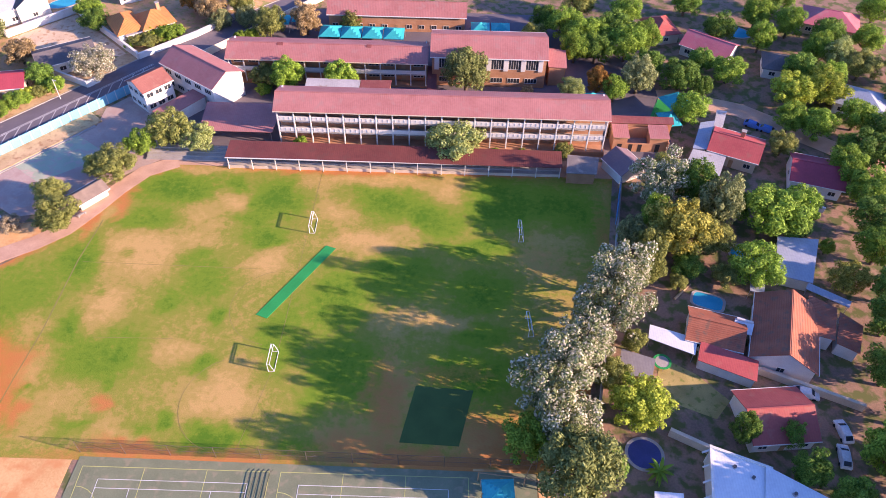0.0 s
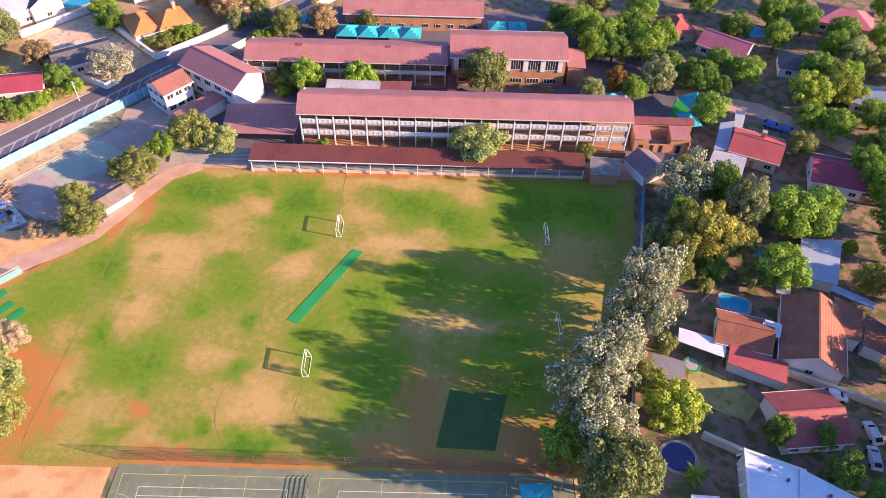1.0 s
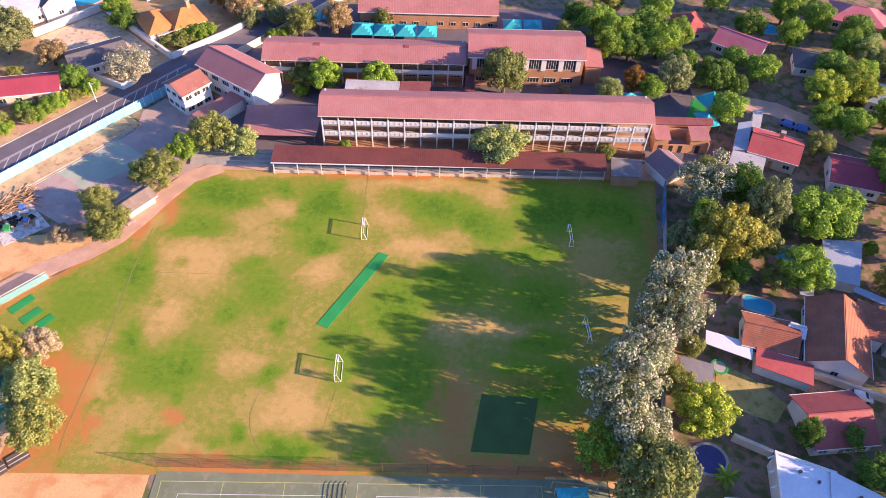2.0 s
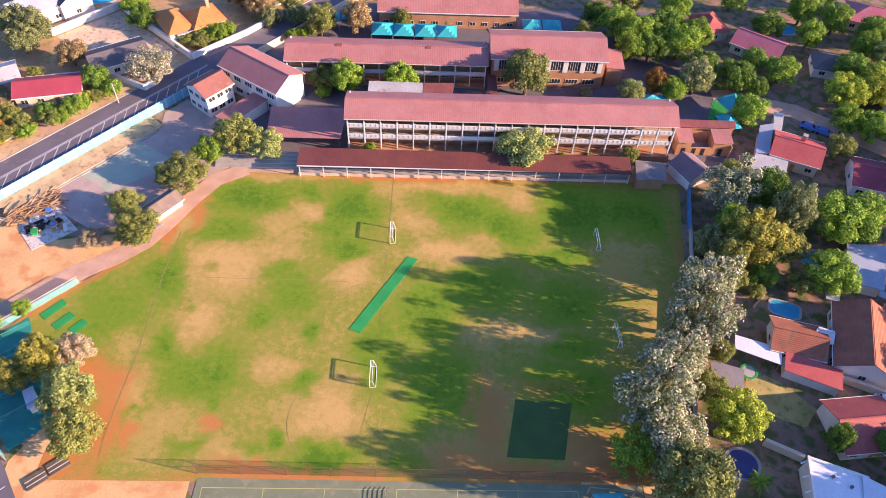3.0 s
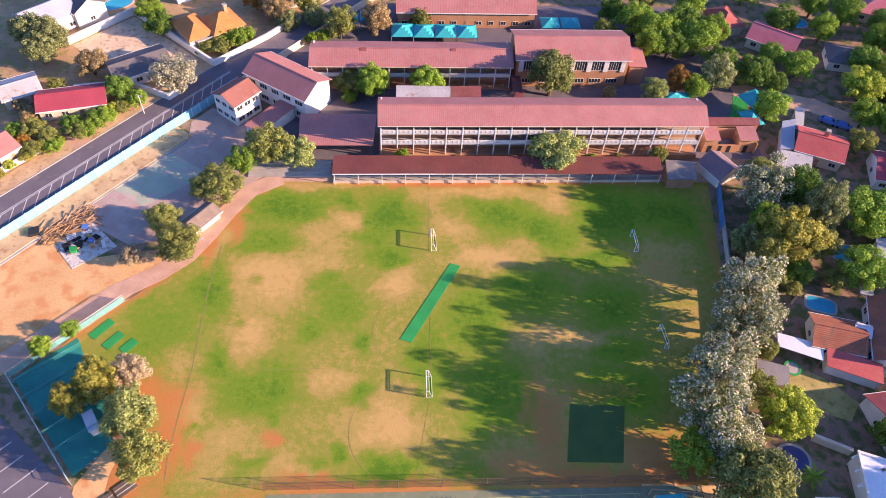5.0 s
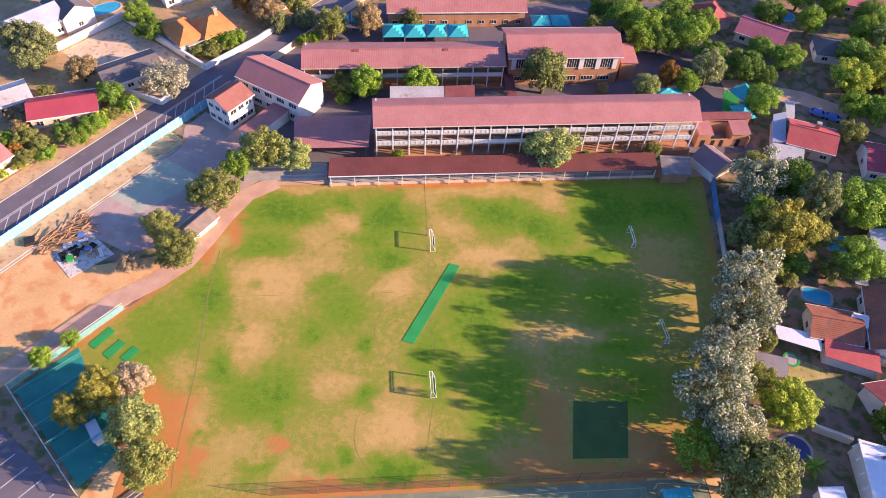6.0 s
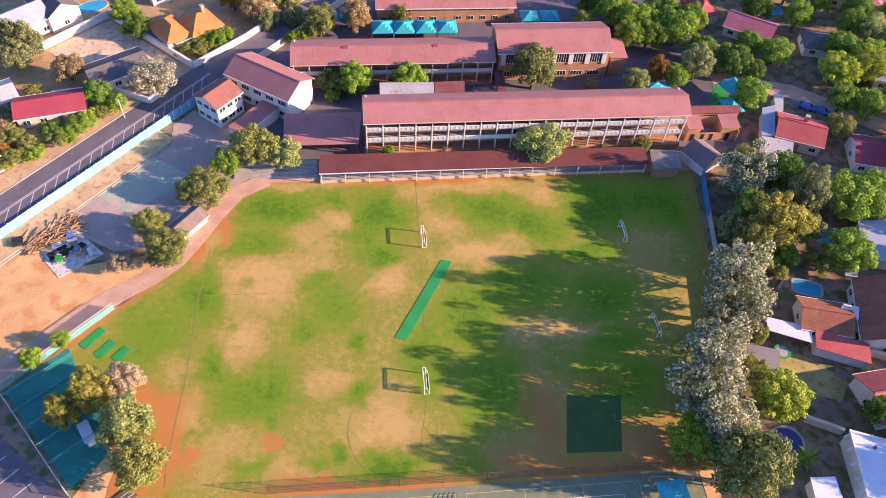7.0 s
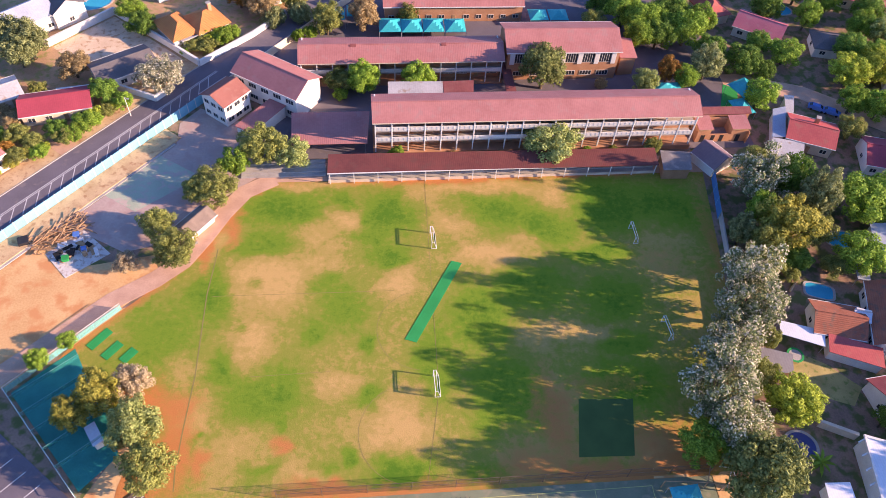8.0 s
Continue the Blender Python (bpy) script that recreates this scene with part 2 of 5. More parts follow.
def netting(name, col, cover):
    """Woven net: threads of one colour with open holes between, too fine to tell apart."""
    m = material(name, col, tuple(0.75 * c for c in col), 0.8, 5, bump=0)
    n, l = m.node_tree.nodes, m.node_tree.links
    gap, mx = n.new("ShaderNodeBsdfTransparent"), n.new("ShaderNodeMixShader")
    mx.inputs[0].default_value = cover
    l.new(gap.outputs[0], mx.inputs[1])
    l.new(n["Principled BSDF"].outputs[0], mx.inputs[2])
    l.new(mx.outputs[0], n["Material Output"].inputs["Surface"])
    return m


M["net_screen"] = netting("net_screen", (0.22, 0.58, 0.56), 0.42)
M["net_veil"] = netting("net_veil", (0.13, 0.09, 0.06), 0.16)
M["net_open"] = netting("net_open", (0.03, 0.30, 0.28), 0.22)
LEAF = {
    "G": foliage("leaf_green", (0.095, 0.19, 0.020), (0.37, 0.53, 0.064)),
    "D": foliage("leaf_dark_green", (0.06, 0.13, 0.020), (0.23, 0.37, 0.055)),
    "O": foliage("leaf_olive", (0.12, 0.145, 0.032), (0.365, 0.38, 0.10)),
    "S": foliage("leaf_silver_green", (0.11, 0.135, 0.05), (0.36, 0.39, 0.16)),
    "Y": foliage("leaf_ochre", (0.17, 0.175, 0.026), (0.50, 0.46, 0.085)),
    "T": foliage("leaf_tan", (0.208, 0.150, 0.065), (0.546, 0.403, 0.195)),
    "K": foliage("leaf_dry_beige", (0.27, 0.21, 0.115), (0.64, 0.52, 0.33)),
    "P": foliage("leaf_pale_green", (0.195, 0.247, 0.065), (0.546, 0.611, 0.208)),
    "L": foliage("leaf_lime", (0.169, 0.234, 0.019), (0.520, 0.585, 0.072)),
    "A": foliage("leaf_autumn", (0.182, 0.117, 0.026), (0.494, 0.247, 0.052)),
    "F": foliage("leaf_feathery_olive", (0.085, 0.11, 0.03), (0.29, 0.32, 0.10)),
    "W": foliage("leaf_grey_green", (0.11, 0.145, 0.055), (0.32, 0.36, 0.17)),
    "V": foliage("leaf_grey_white", (0.20, 0.20, 0.10), (0.46, 0.44, 0.28)),
    "B": foliage("blossom_white", (0.42, 0.40, 0.26), (0.76, 0.70, 0.52)),
}


# ---- building blocks ----
def part(name, bm, mat, parent=None, label=""):
    me = bpy.data.meshes.new(name)
    bm.to_mesh(me)
    bm.free()
    me.materials.append(mat)
    ob = new(name, me)
    ob.parent = parent
    return tagged(ob, label)


def shared(name, mesh, parent, m, label=""):
    ob = new(name, mesh)
    ob.parent = parent
    ob.matrix_basis = m
    return tagged(ob, label)


def thing(name, x, y, z=0.0, rz=0.0, label="", category="", group="", kind=""):
    ob = new(name)
    ob.matrix_basis = pose(x, y, z, 0, 0, rz)
    return tagged(ob, label, category, group, kind)


def box(bm, x0, y0, z0, x1, y1, z1, bevel=0.0):
    g = bmesh.ops.create_cube(bm, size=1.0)
    bmesh.ops.transform(bm, matrix=Matrix.LocRotScale(((x0 + x1) / 2, (y0 + y1) / 2, (z0 + z1) / 2), None, (abs(x1 - x0), abs(y1 - y0), abs(z1 - z0))), verts=g["verts"])
    if bevel:
        edges = list({e for v in g["verts"] for e in v.link_edges})
        bmesh.ops.bevel(bm, geom=edges, offset=bevel, segments=1, affect="EDGES")
    return bm


def boxed(*dims, bevel=0.0):
    return box(bmesh.new(), *dims, bevel=bevel)


def prism(points, z0, z1, bm=None):
    """A closed block over a plan outline (counter-clockwise), from z0 to z1."""
    bm = bm or bmesh.new()
    lo = [bm.verts.new((x, y, z0)) for x, y in points]
    hi = [bm.verts.new((x, y, z1)) for x, y in points]
    bm.faces.new(hi)
    bm.faces.new(lo[::-1])
    for i in range(len(points)):
        j = (i + 1) % len(points)
        bm.faces.new((lo[i], lo[j], hi[j], hi[i]))
    bmesh.ops.recalc_face_normals(bm, faces=bm.faces)
    return bm


def slab(corners, thick, bm=None):
    """A sheet with thickness below four or three corners in space."""
    bm = bm or bmesh.new()
    top = [bm.verts.new(c) for c in corners]
    low = [bm.verts.new((c[0], c[1], c[2] - thick)) for c in corners]
    bm.faces.new(top)
    bm.faces.new(low[::-1])
    for i in range(len(corners)):
        j = (i + 1) % len(corners)
        bm.faces.new((low[i], low[j], top[j], top[i]))
    bmesh.ops.recalc_face_normals(bm, faces=bm.faces)
    return bm


def tube(a, b, r0, r1=None, sides=6, bm=None):
    bm = bm or bmesh.new()
    a, b = Vector(a), Vector(b)
    g = bmesh.ops.create_cone(bm, cap_ends=True, segments=sides, radius1=r0, radius2=r0 if r1 is None else r1, depth=(b - a).length)
    bmesh.ops.transform(bm, matrix=Matrix.Translation((a + b) / 2) @ (b - a).to_track_quat("Z", "Y").to_matrix().to_4x4(), verts=g["verts"])
    return bm


def ribbon(points, width, z, thick=0.05, bm=None):
    """A flat strip of constant width along a line of plan points."""
    bm = bm or bmesh.new()
    p = [Vector((x, y)) for x, y in points]
    left, right = [], []
    for i, q in enumerate(p):
        d = (p[min(i + 1, len(p) - 1)] - p[max(i - 1, 0)]).normalized()
        nrm = Vector((-d.y, d.x)) * width / 2
        left.append(q + nrm)
        right.append(q - nrm)
    return prism([(v.x, v.y) for v in right + left[::-1]], z - thick, z, bm)


WINDOWS = {}


def window(parent, x, y, z, w, h, axis="y", out=-1, bars=1):
    """A framed window on a wall face at local (x, y, z) = its lower middle; axis: the wall's normal."""
    m = pose(x, y, z) if axis == "y" else pose(x, y, z, 0, 0, 90)
    if out > 0:
        m = m @ pose(0, 0, 0, 0, 0, 180)
    key = (w, h, bars)
    if key not in WINDOWS:
        t = 0.07
        bm = bmesh.new()
        rings = []
        for y_ in (-0.08, 0.03):
            for e in (0.0, t):
                rings.append([bm.verts.new(c) for c in ((-w / 2 + e, y_, e), (w / 2 - e, y_, e), (w / 2 - e, y_, h - e), (-w / 2 + e, y_, h - e))])
        fo, fi, bo, bi = rings
        for k in range(4):
            n_ = (k + 1) % 4
            for p, q in ((fo, fi), (fi, bi), (bi, bo), (bo, fo)):
                bm.faces.new((p[k], p[n_], q[n_], q[k]))
        bmesh.ops.recalc_face_normals(bm, faces=bm.faces)
        me = bpy.data.meshes.new("window")
        bm.to_mesh(me)
        bm.free()
        me.materials.append(M["white"])
        pw = (w - 2 * t - bars * t) / (bars + 1)
        small = []
        for nm, wd, y0, y1, mt in (("pane", pw, -0.035, -0.01, "glass"), ("glazing_bar", t, -0.07, 0.02, "white")):
            pb = boxed(-wd / 2, y0, t, wd / 2, y1, h - t)
            pm_ = bpy.data.meshes.new(nm)
            pb.to_mesh(pm_)
            pb.free()
            pm_.materials.append(M[mt])
            small.append(pm_)
        WINDOWS[key] = (me, small, pw, t)
    me, small, pw, t = WINDOWS[key]
    fr = shared("window", me, parent, m)
    x_ = -w / 2 + t
    for k in range(bars + 1):
        shared("pane", small[0], fr, pose(x_ + pw / 2, 0, 0))
        x_ += pw
        if k < bars:
            shared("glazing_bar", small[1], fr, pose(x_ + t / 2, 0, 0))
            x_ += t
    return fr


def gable_roof(parent, L, D, eave, rise, mat, over=0.5, z_drop=0.0, label=""):
    """Two roof slopes, ridge along local x, over a plan centred on the origin."""
    hx, hy = L / 2 + over, D / 2 + over
    top = eave + rise
    low = eave - rise * over / (D / 2)
    part("roof_slope", slab([(-hx, -hy, low), (hx, -hy, low), (hx, 0, top), (-hx, 0, top)], 0.12), mat, parent, label)
    part("roof_slope", slab([(-hx, 0, top), (hx, 0, top), (hx, hy, low), (-hx, hy, low)], 0.12), mat, parent, label)
    part("ridge_cap", boxed(-hx, -0.16, top - 0.03, hx, 0.16, top + 0.06, bevel=0.03), mat, parent)
    bm = bmesh.new()
    box(bm, -hx, -hy - 0.1, low - 0.2, hx, -hy, low + 0.02)
    part("gutter", bm, M["white"], parent)
    part("gutter", boxed(-hx, hy, low - 0.2, hx, hy + 0.1, low + 0.02), M["white"], parent)


def hip_roof(parent, L, D, eave, rise, mat, over=0.5):
    hx, hy = L / 2 + over, D / 2 + over
    r = max(hx - hy, 0.2)
    top = eave + rise
    low = eave - 0.15
    part("roof_slope", slab([(-hx, -hy, low), (hx, -hy, low), (r, 0, top), (-r, 0, top)], 0.12), mat, parent)
    part("roof_slope", slab([(-r, 0, top), (r, 0, top), (hx, hy, low), (-hx, hy, low)], 0.12), mat, parent)
    part("roof_hip", slab([(hx, -hy, low), (hx, hy, low), (r, 0, top)], 0.12), mat, parent)
    part("roof_hip", slab([(-hx, hy, low), (-hx, -hy, low), (-r, 0, top)], 0.12), mat, parent)
    part("ridge_cap", boxed(-r, -0.14, top - 0.03, r, 0.14, top + 0.06, bevel=0.03), mat, parent)


def walls(parent, L, D, eave, rise, mat, gable=True):
    """Outer walls with thickness; gable ends rise to the ridge."""
    hx, hy, t = L / 2, D / 2, 0.25
    part("wall", boxed(-hx, -hy, 0, hx, -hy + t, eave), mat, parent)
    part("wall", boxed(-hx, hy - t, 0, hx, hy, eave), mat, parent)
    for s in (-1, 1):
        x0, x1 = sorted((s * hx, s * (hx - t)))
        pts = [(-hy + t, 0), (hy - t, 0), (hy - t, eave)] + ([(0, eave + rise - 0.2)] if gable else []) + [(-hy + t, eave)]
        bm = prism([(a, b) for a, b in pts], x0, x1)
        bmesh.ops.transform(bm, matrix=Matrix(((0, 0, 1, 0), (1, 0, 0, 0), (0, 1, 0, 0), (0, 0, 0, 1))), verts=bm.verts)
        bmesh.ops.recalc_face_normals(bm, faces=bm.faces)
        part("wall", bm, mat, parent)


def house(name, x, y, rz, L, D, eave, rise, roof, wall="white", hip=False, label="", category="house", over=0.5, win=True, z=0.0, chimney=None):
    x, y, lift = raised(x, y)
    t = thing(name, x, y, z + lift, rz, label, category)
    walls(t, L, D, eave, rise, M[wall], not hip)
    (hip_roof if hip else gable_roof)(t, L, D, eave, rise, M[roof], over)
    if win:
        k = max(2, int(L / 3.2))
        for i in range(k):
            px = -L / 2 + L * (i + 0.5) / k
            if i == k // 2:
                d = part("door", boxed(px - 0.45, -D / 2 - 0.05, 0.02, px + 0.45, -D / 2 - 0.003, 2.05, bevel=0.015), M["timber"], t)
                part("handle", boxed(px + 0.3, -D / 2 - 0.11, 0.98, px + 0.36, -D / 2 - 0.05, 1.04), M["steel"], d)
            else:
                window(t, px, -D / 2, 0.95, 1.5, 1.15)
            window(t, px, D / 2, 0.95, 1.5, 1.15, out=1)
        for s in (-1, 1):
            window(t, s * L / 2, 0, 0.95, 1.3, 1.15, axis="x", out=-s)
    if chimney:
        c = part("chimney", boxed(chimney[0] - 0.45, chimney[1] - 0.45, eave, chimney[0] + 0.45, chimney[1] + 0.45, eave + rise + 0.9, bevel=0.04), M["brick"], t)
        part("chimney_cap", boxed(chimney[0] - 0.55, chimney[1] - 0.55, eave + rise + 0.9, chimney[0] + 0.55, chimney[1] + 0.55, eave + rise + 1.02), M["concrete"], c)
    return t


def lean_to(name, corners, roof, label, category="carport", posts=True, wall=None):
    """A flat or leaning roof sheet on posts or walls; corners: four points in space, counter-clockwise."""
    cx, cy = sum(c[0] for c in corners) / 4, sum(c[1] for c in corners) / 4
    t = thing(name, cx, cy, 0, 0, label, category)
    loc = [(c[0] - cx, c[1] - cy, c[2]) for c in corners]
    part("roof_sheet", slab(loc, 0.12), M[roof], t)
    for i in range(4):
        a, b = loc[i], loc[(i + 1) % 4]
        if posts:
            px, py = a[0] * 0.94, a[1] * 0.94
            part("post", tube((px, py, 0), (px, py, a[2] - 0.1), 0.06), M["steel"], t)
        if wall:
            d = Vector((b[0] - a[0], b[1] - a[1])).normalized()
            ins = Vector((-d.y, d.x))
            p, q = Vector(a[:2]) + ins * 0.3 + d * 0.3, Vector(b[:2]) + ins * 0.3 - d * 0.3
            w = ins * 0.22
            bm = bmesh.new()
            ring = [(p, a[2]), (q, b[2]), (q + w, b[2]), (p + w, a[2])]
            low = [bm.verts.new((v.x, v.y, 0.0)) for v, _ in ring]
            hi = [bm.verts.new((v.x, v.y, z - 0.12)) for v, z in ring]
            bm.faces.new(hi)
            bm.faces.new(low[::-1])
            for k in range(4):
                bm.faces.new((low[k], low[(k + 1) % 4], hi[(k + 1) % 4], hi[k]))
            part("wall", bm, M[wall], t)
    return t


# the street lies on a terrace above the school grounds
RD = Vector((29.0, 34.5)).normalized()
RN = Vector((-RD.y, RD.x))


def along(s, off):
    """A plan point s metres along the boundary wall from its near end, off metres to its road side."""
    p = Vector((-108.7, 108.6)) + RD * s + RN * off
    return (p.x, p.y)


def lift_at(s):
    return 2.0 * max(0.0, min(1.0, (112 - s) / 34))


def raised(x, y):
    """The place on the street terrace for a spot first laid out on the school's level."""
    q = Vector((x + 108.7, y - 108.6))
    if q.dot(RN) < 8.0:
        return x, y, 0.0
    z = lift_at(q.dot(RD))
    return x + (-28 - x) * z / 113, y + (6 - y) * z / 113, z


def terrace(off0, off1, s0, s1, dz):
    """A strip of the terrace between two offsets from the wall, following its fall."""
    bm = bmesh.new()
    n = max(1, int((s1 - s0) / 6))
    rows = []
    for i in range(n + 1):
        s = s0 + (s1 - s0) * i / n
        a, b = along(s, off0), along(s, off1)
        z = lift_at(s) + dz
        rows.append([bm.verts.new((*a, z)), bm.verts.new((*b, z)), bm.verts.new((*b, -0.4)), bm.verts.new((*a, -0.4))])
    for r, q in zip(rows, rows[1:]):
        for k in range(4):
            bm.faces.new((r[k], r[(k + 1) % 4], q[(k + 1) % 4], q[k]))
    bm.faces.new(rows[0])
    bm.faces.new(rows[-1][::-1])
    bmesh.ops.recalc_face_normals(bm, faces=bm.faces)
    return bm


# ---- ground ----
def structure(name, bm, mat, label="", category=""):
    return tagged(part(name, bm, M[mat]), label, category, "", "structure")


structure("ground", prism([(-1500, -1500), (1500, -1500), (1500, 1500), (-1500, 1500)], -0.6, -0.03), "soil", "bare brown earth with sparse dry grass", "ground")

FIELD_Y0, FIELD_Y1 = 52.0, 122.0
# worn and lush spots of the field: x, y, half width, half depth, strength
LUSH_WEST = [(-76.4, 84.4, 8.0, 8.5, 0.62), (-67.9, 93.1, 3.4, 6.2, 1), (-62.7, 84.8, 1.0, 1.0, 0.9), (-64.6, 77.1, 3.0, 4.7, 0.95), (-57.4, 71.0, 7.2, 5.2, 0.85), (-54.1, 65.5, 1.0, 1.1, 0.8), (-67.2, 64.6, 1.4, 1.0, 0.8),
             (-69.5, 53.6, 0.9, 0.9, 1), (-48.2, 95.0, 2.9, 3.3, 0.75), (-48.7, 83.5, 3.1, 3.4, 0.75), (-42.3, 59.3, 1.6, 1.5, 1), (-46.5, 58.0, 1.8, 1.0, 0.7), (-57.5, 57.8, 3.0, 1.9, 0.7), (-61.0, 95.0, 1.3, 1.4, 0.8),
             (-55.3, 113.6, 8.7, 5.4, 1), (-58.9, 104.6, 6.1, 3.0, 0.8), (-43.5, 115.9, 3.2, 2.8, 0.85)]
LUSH_EAST = [(-43.5, 89.6, 4.7, 5.3, 0.75), (-39.5, 80.6, 1.5, 1.8, 1), (-40.3, 70.1, 2.5, 2.6, 1), (-34.7, 55.9, 5.5, 2.4, 1.15), (-34.3, 99.8, 3.8, 3.4, 1), (-27.0, 75.3, 4.1, 9.4, 0.75), (-34.5, 111.6, 5.6, 6.5, 1),
             (-38.2, 104.7, 4.6, 3.6, 0.8), (-11.7, 111.2, 8.1, 4.9, 0.95), (-1.6, 107.6, 6.4, 5.3, 1), (12.8, 112.0, 9, 8, 1), (24.3, 110, 8, 7, 1), (6.7, 99.0, 7.8, 2.6, 0.9), (-18.7, 85.2, 6.1, 7.0, 0.9), (-16.9, 69.2, 7.0, 7.5, 0.9),
             (-20.3, 54.8, 3.7, 1.9, 0.5), (7.6, 78.0, 4.5, 2.5, 0.8), (-8.0, 91.4, 8, 5.5, 0.85), (7.9, 87.8, 7, 5.3, 0.85)]
LUSH = LUSH_WEST + LUSH_EAST + [(6.5, 69.5, 7, 5.0, 0.9)]
DRY_WEST = [(-57.8, 95.4, 7.6, 6.4, 1.05), (-60.8, 82.0, 4.1, 4.2, 0.95), (-48.6, 99.7, 4.5, 1.9, 0.7), (-71.7, 77.9, 2.7, 2.4, 0.7), (-68.5, 68.1, 3.8, 3.6, 0.75), (-52.5, 57.1, 5.5, 2.6, 0.5), (-61.6, 61.2, 5.6, 5.4, 0.45),
            (-44.4, 72.4, 4.0, 2.3, 0.8), (-43.2, 111.3, 3.9, 2.7, 0.85), (-48.4, 107.2, 3.9, 3.1, 0.7), (-42.8, 103.2, 3.8, 2.0, 0.7), (-70, 108, 3, 9, 0.7), (-52, 120.5, 10, 1.6, 0.8)]
DRY_EAST = [(-34.3, 64.3, 7.4, 5.3, 1.0), (-33.1, 94.1, 3.7, 3.7, 0.95), (-27.3, 116.0, 3.3, 3.4, 0.7), (-19.9, 109.0, 4.8, 3.5, 1.05), (-14.0, 118.4, 13.0, 1.8, 0.9), (1.6, 114.1, 4.1, 5.6, 0.95), (-6.8, 103.4, 3.5, 1.8, 0.8),
            (21.8, 103.6, 6.4, 4.1, 0.8), (-14.9, 99.9, 7.3, 2.6, 1.05), (-2.0, 80.5, 9.3, 2.2, 0.85), (-7.0, 66.6, 3.5, 6.5, 0.45), (-12.7, 56.6, 6.9, 4.6, 0.5), (20.1, 96.1, 5.4, 4.8, 0.5), (-22.9, 68.5, 3.3, 2.9, 0.5), (8.9, 56.3, 5.1, 2.6, 1), (24, 84, 5, 10, 0.3)]
DRY = DRY_WEST + DRY_EAST
CLAY = [(-71.5, 62, 3.6, 9, 1), (-75.5, 72, 3, 3, 1), (-66.4, 59.6, 2, 2.5, 1), (-47.5, 55, 4, 1.2, 1), (-71, 103, 1.5, 5, 1), (-63, 120, 5, 2, 1), (-72, 70, 4, 4, 1), (-20, 121.3, 22, 1.6, 1), (-66, 112, 2, 7, 1), (-54.2, 62, 2.0, 1.6, 1), (10, 122, 20, 1, 1), (-77, 56, 5, 3, 1), (27, 62, 5, 12, 0.8), (33, 95, 2, 14, 0.4), (14, 55, 10, 3, 1), (-40, 53.3, 16, 1.6, 1), (0, 54, 18, 2.0, 1), (-8.0, 63.5, 3.8, 9.5, 0.85), (-11, 56, 8, 4, 0.75), (9, 58, 7, 5, 0.85), (1, 69.5, 8, 2.5, 0.5), (21, 96, 6, 4, 0.3)]


def spots(v, table, soft=1.0):
    s = 0.0
    for x, y, a, b, amp in table:
        q = ((v[0] - x) / a) ** 2 + ((v[1] - y) / b) ** 2
        s = max(s, amp * math.exp(-0.8 * q ** 1.5))
    return s


BORDER = [(50, -79), (56, -79), (64, -77.5), (72, -79), (75, -84), (80, -93), (82, -92.0), (90, -84.3), (92, -82), (97, -77.5), (103, -72), (110, -69.5), (116, -67.5), (119, -64.5), (122, -60)]


def border(y):
    """The field's curved western edge."""
    for (y0, x0), (y1, x1) in zip(BORDER, BORDER[1:]):
        if y <= y1:
            return x0 + (x1 - x0) * (y - y0) / (y1 - y0) + 0.5 * noise.noise((y * 0.4, 1.0, 4.0))
    return BORDER[-1][1]


def east_border(y):
    return 22.5 + 9.5 * min(1, (y - 52) / 40) + 4.6 * max(0, (y - 92) / 28)


nx, ny = 190, 112
bm = bmesh.new()
lay_d, lay_c = bm.verts.layers.float.new("dry"), bm.verts.layers.float.new("clay")
grid = []
for j in range(ny + 1):
    row = []
    for i in range(nx + 1):
        y = FIELD_Y0 + (FIELD_Y1 - FIELD_Y0) * j / ny
        west = border(y)
        east = east_border(y)
        x = west + (east - west) * i / nx
        v = bm.verts.new((x, y, 0.0))
        w = (x + 2.3 * noise.noise((x * 0.16, y * 0.16, 3.0)) + 1.3 * noise.noise((x * 0.5, y * 0.5, 1.0)), y + 2.0 * noise.noise((x * 0.16, y * 0.16, 9.0)) + 1.1 * noise.noise((x * 0.5, y * 0.5, 7.0)))
        v[lay_d] = 0.575 + 0.40 * spots(w, DRY) - 0.50 * spots(w, LUSH)
        edge = min(x - west, (east - x) * 0.45, y - FIELD_Y0, FIELD_Y1 - y)
        v[lay_c] = 0.95 * spots(w, CLAY) + 0.3 * max(0, 1 - edge / 2.5) + 0.7 * max(0, 1 - (x - west) / 3.2)
        v.co.z = 0.006 + 0.008 * noise.noise((x * 0.2, y * 0.2, 0.5))
        row.append(v)
    grid.append(row)
for j in range(ny):
    for i in range(nx):
        f = (grid[j][i], grid[j][i + 1], grid[j + 1][i + 1], grid[j + 1][i])
        bm.faces.new(f)
structure("sports_field", bm, "turf", "patchy green sports field with dry tan and red clay wear", "field")

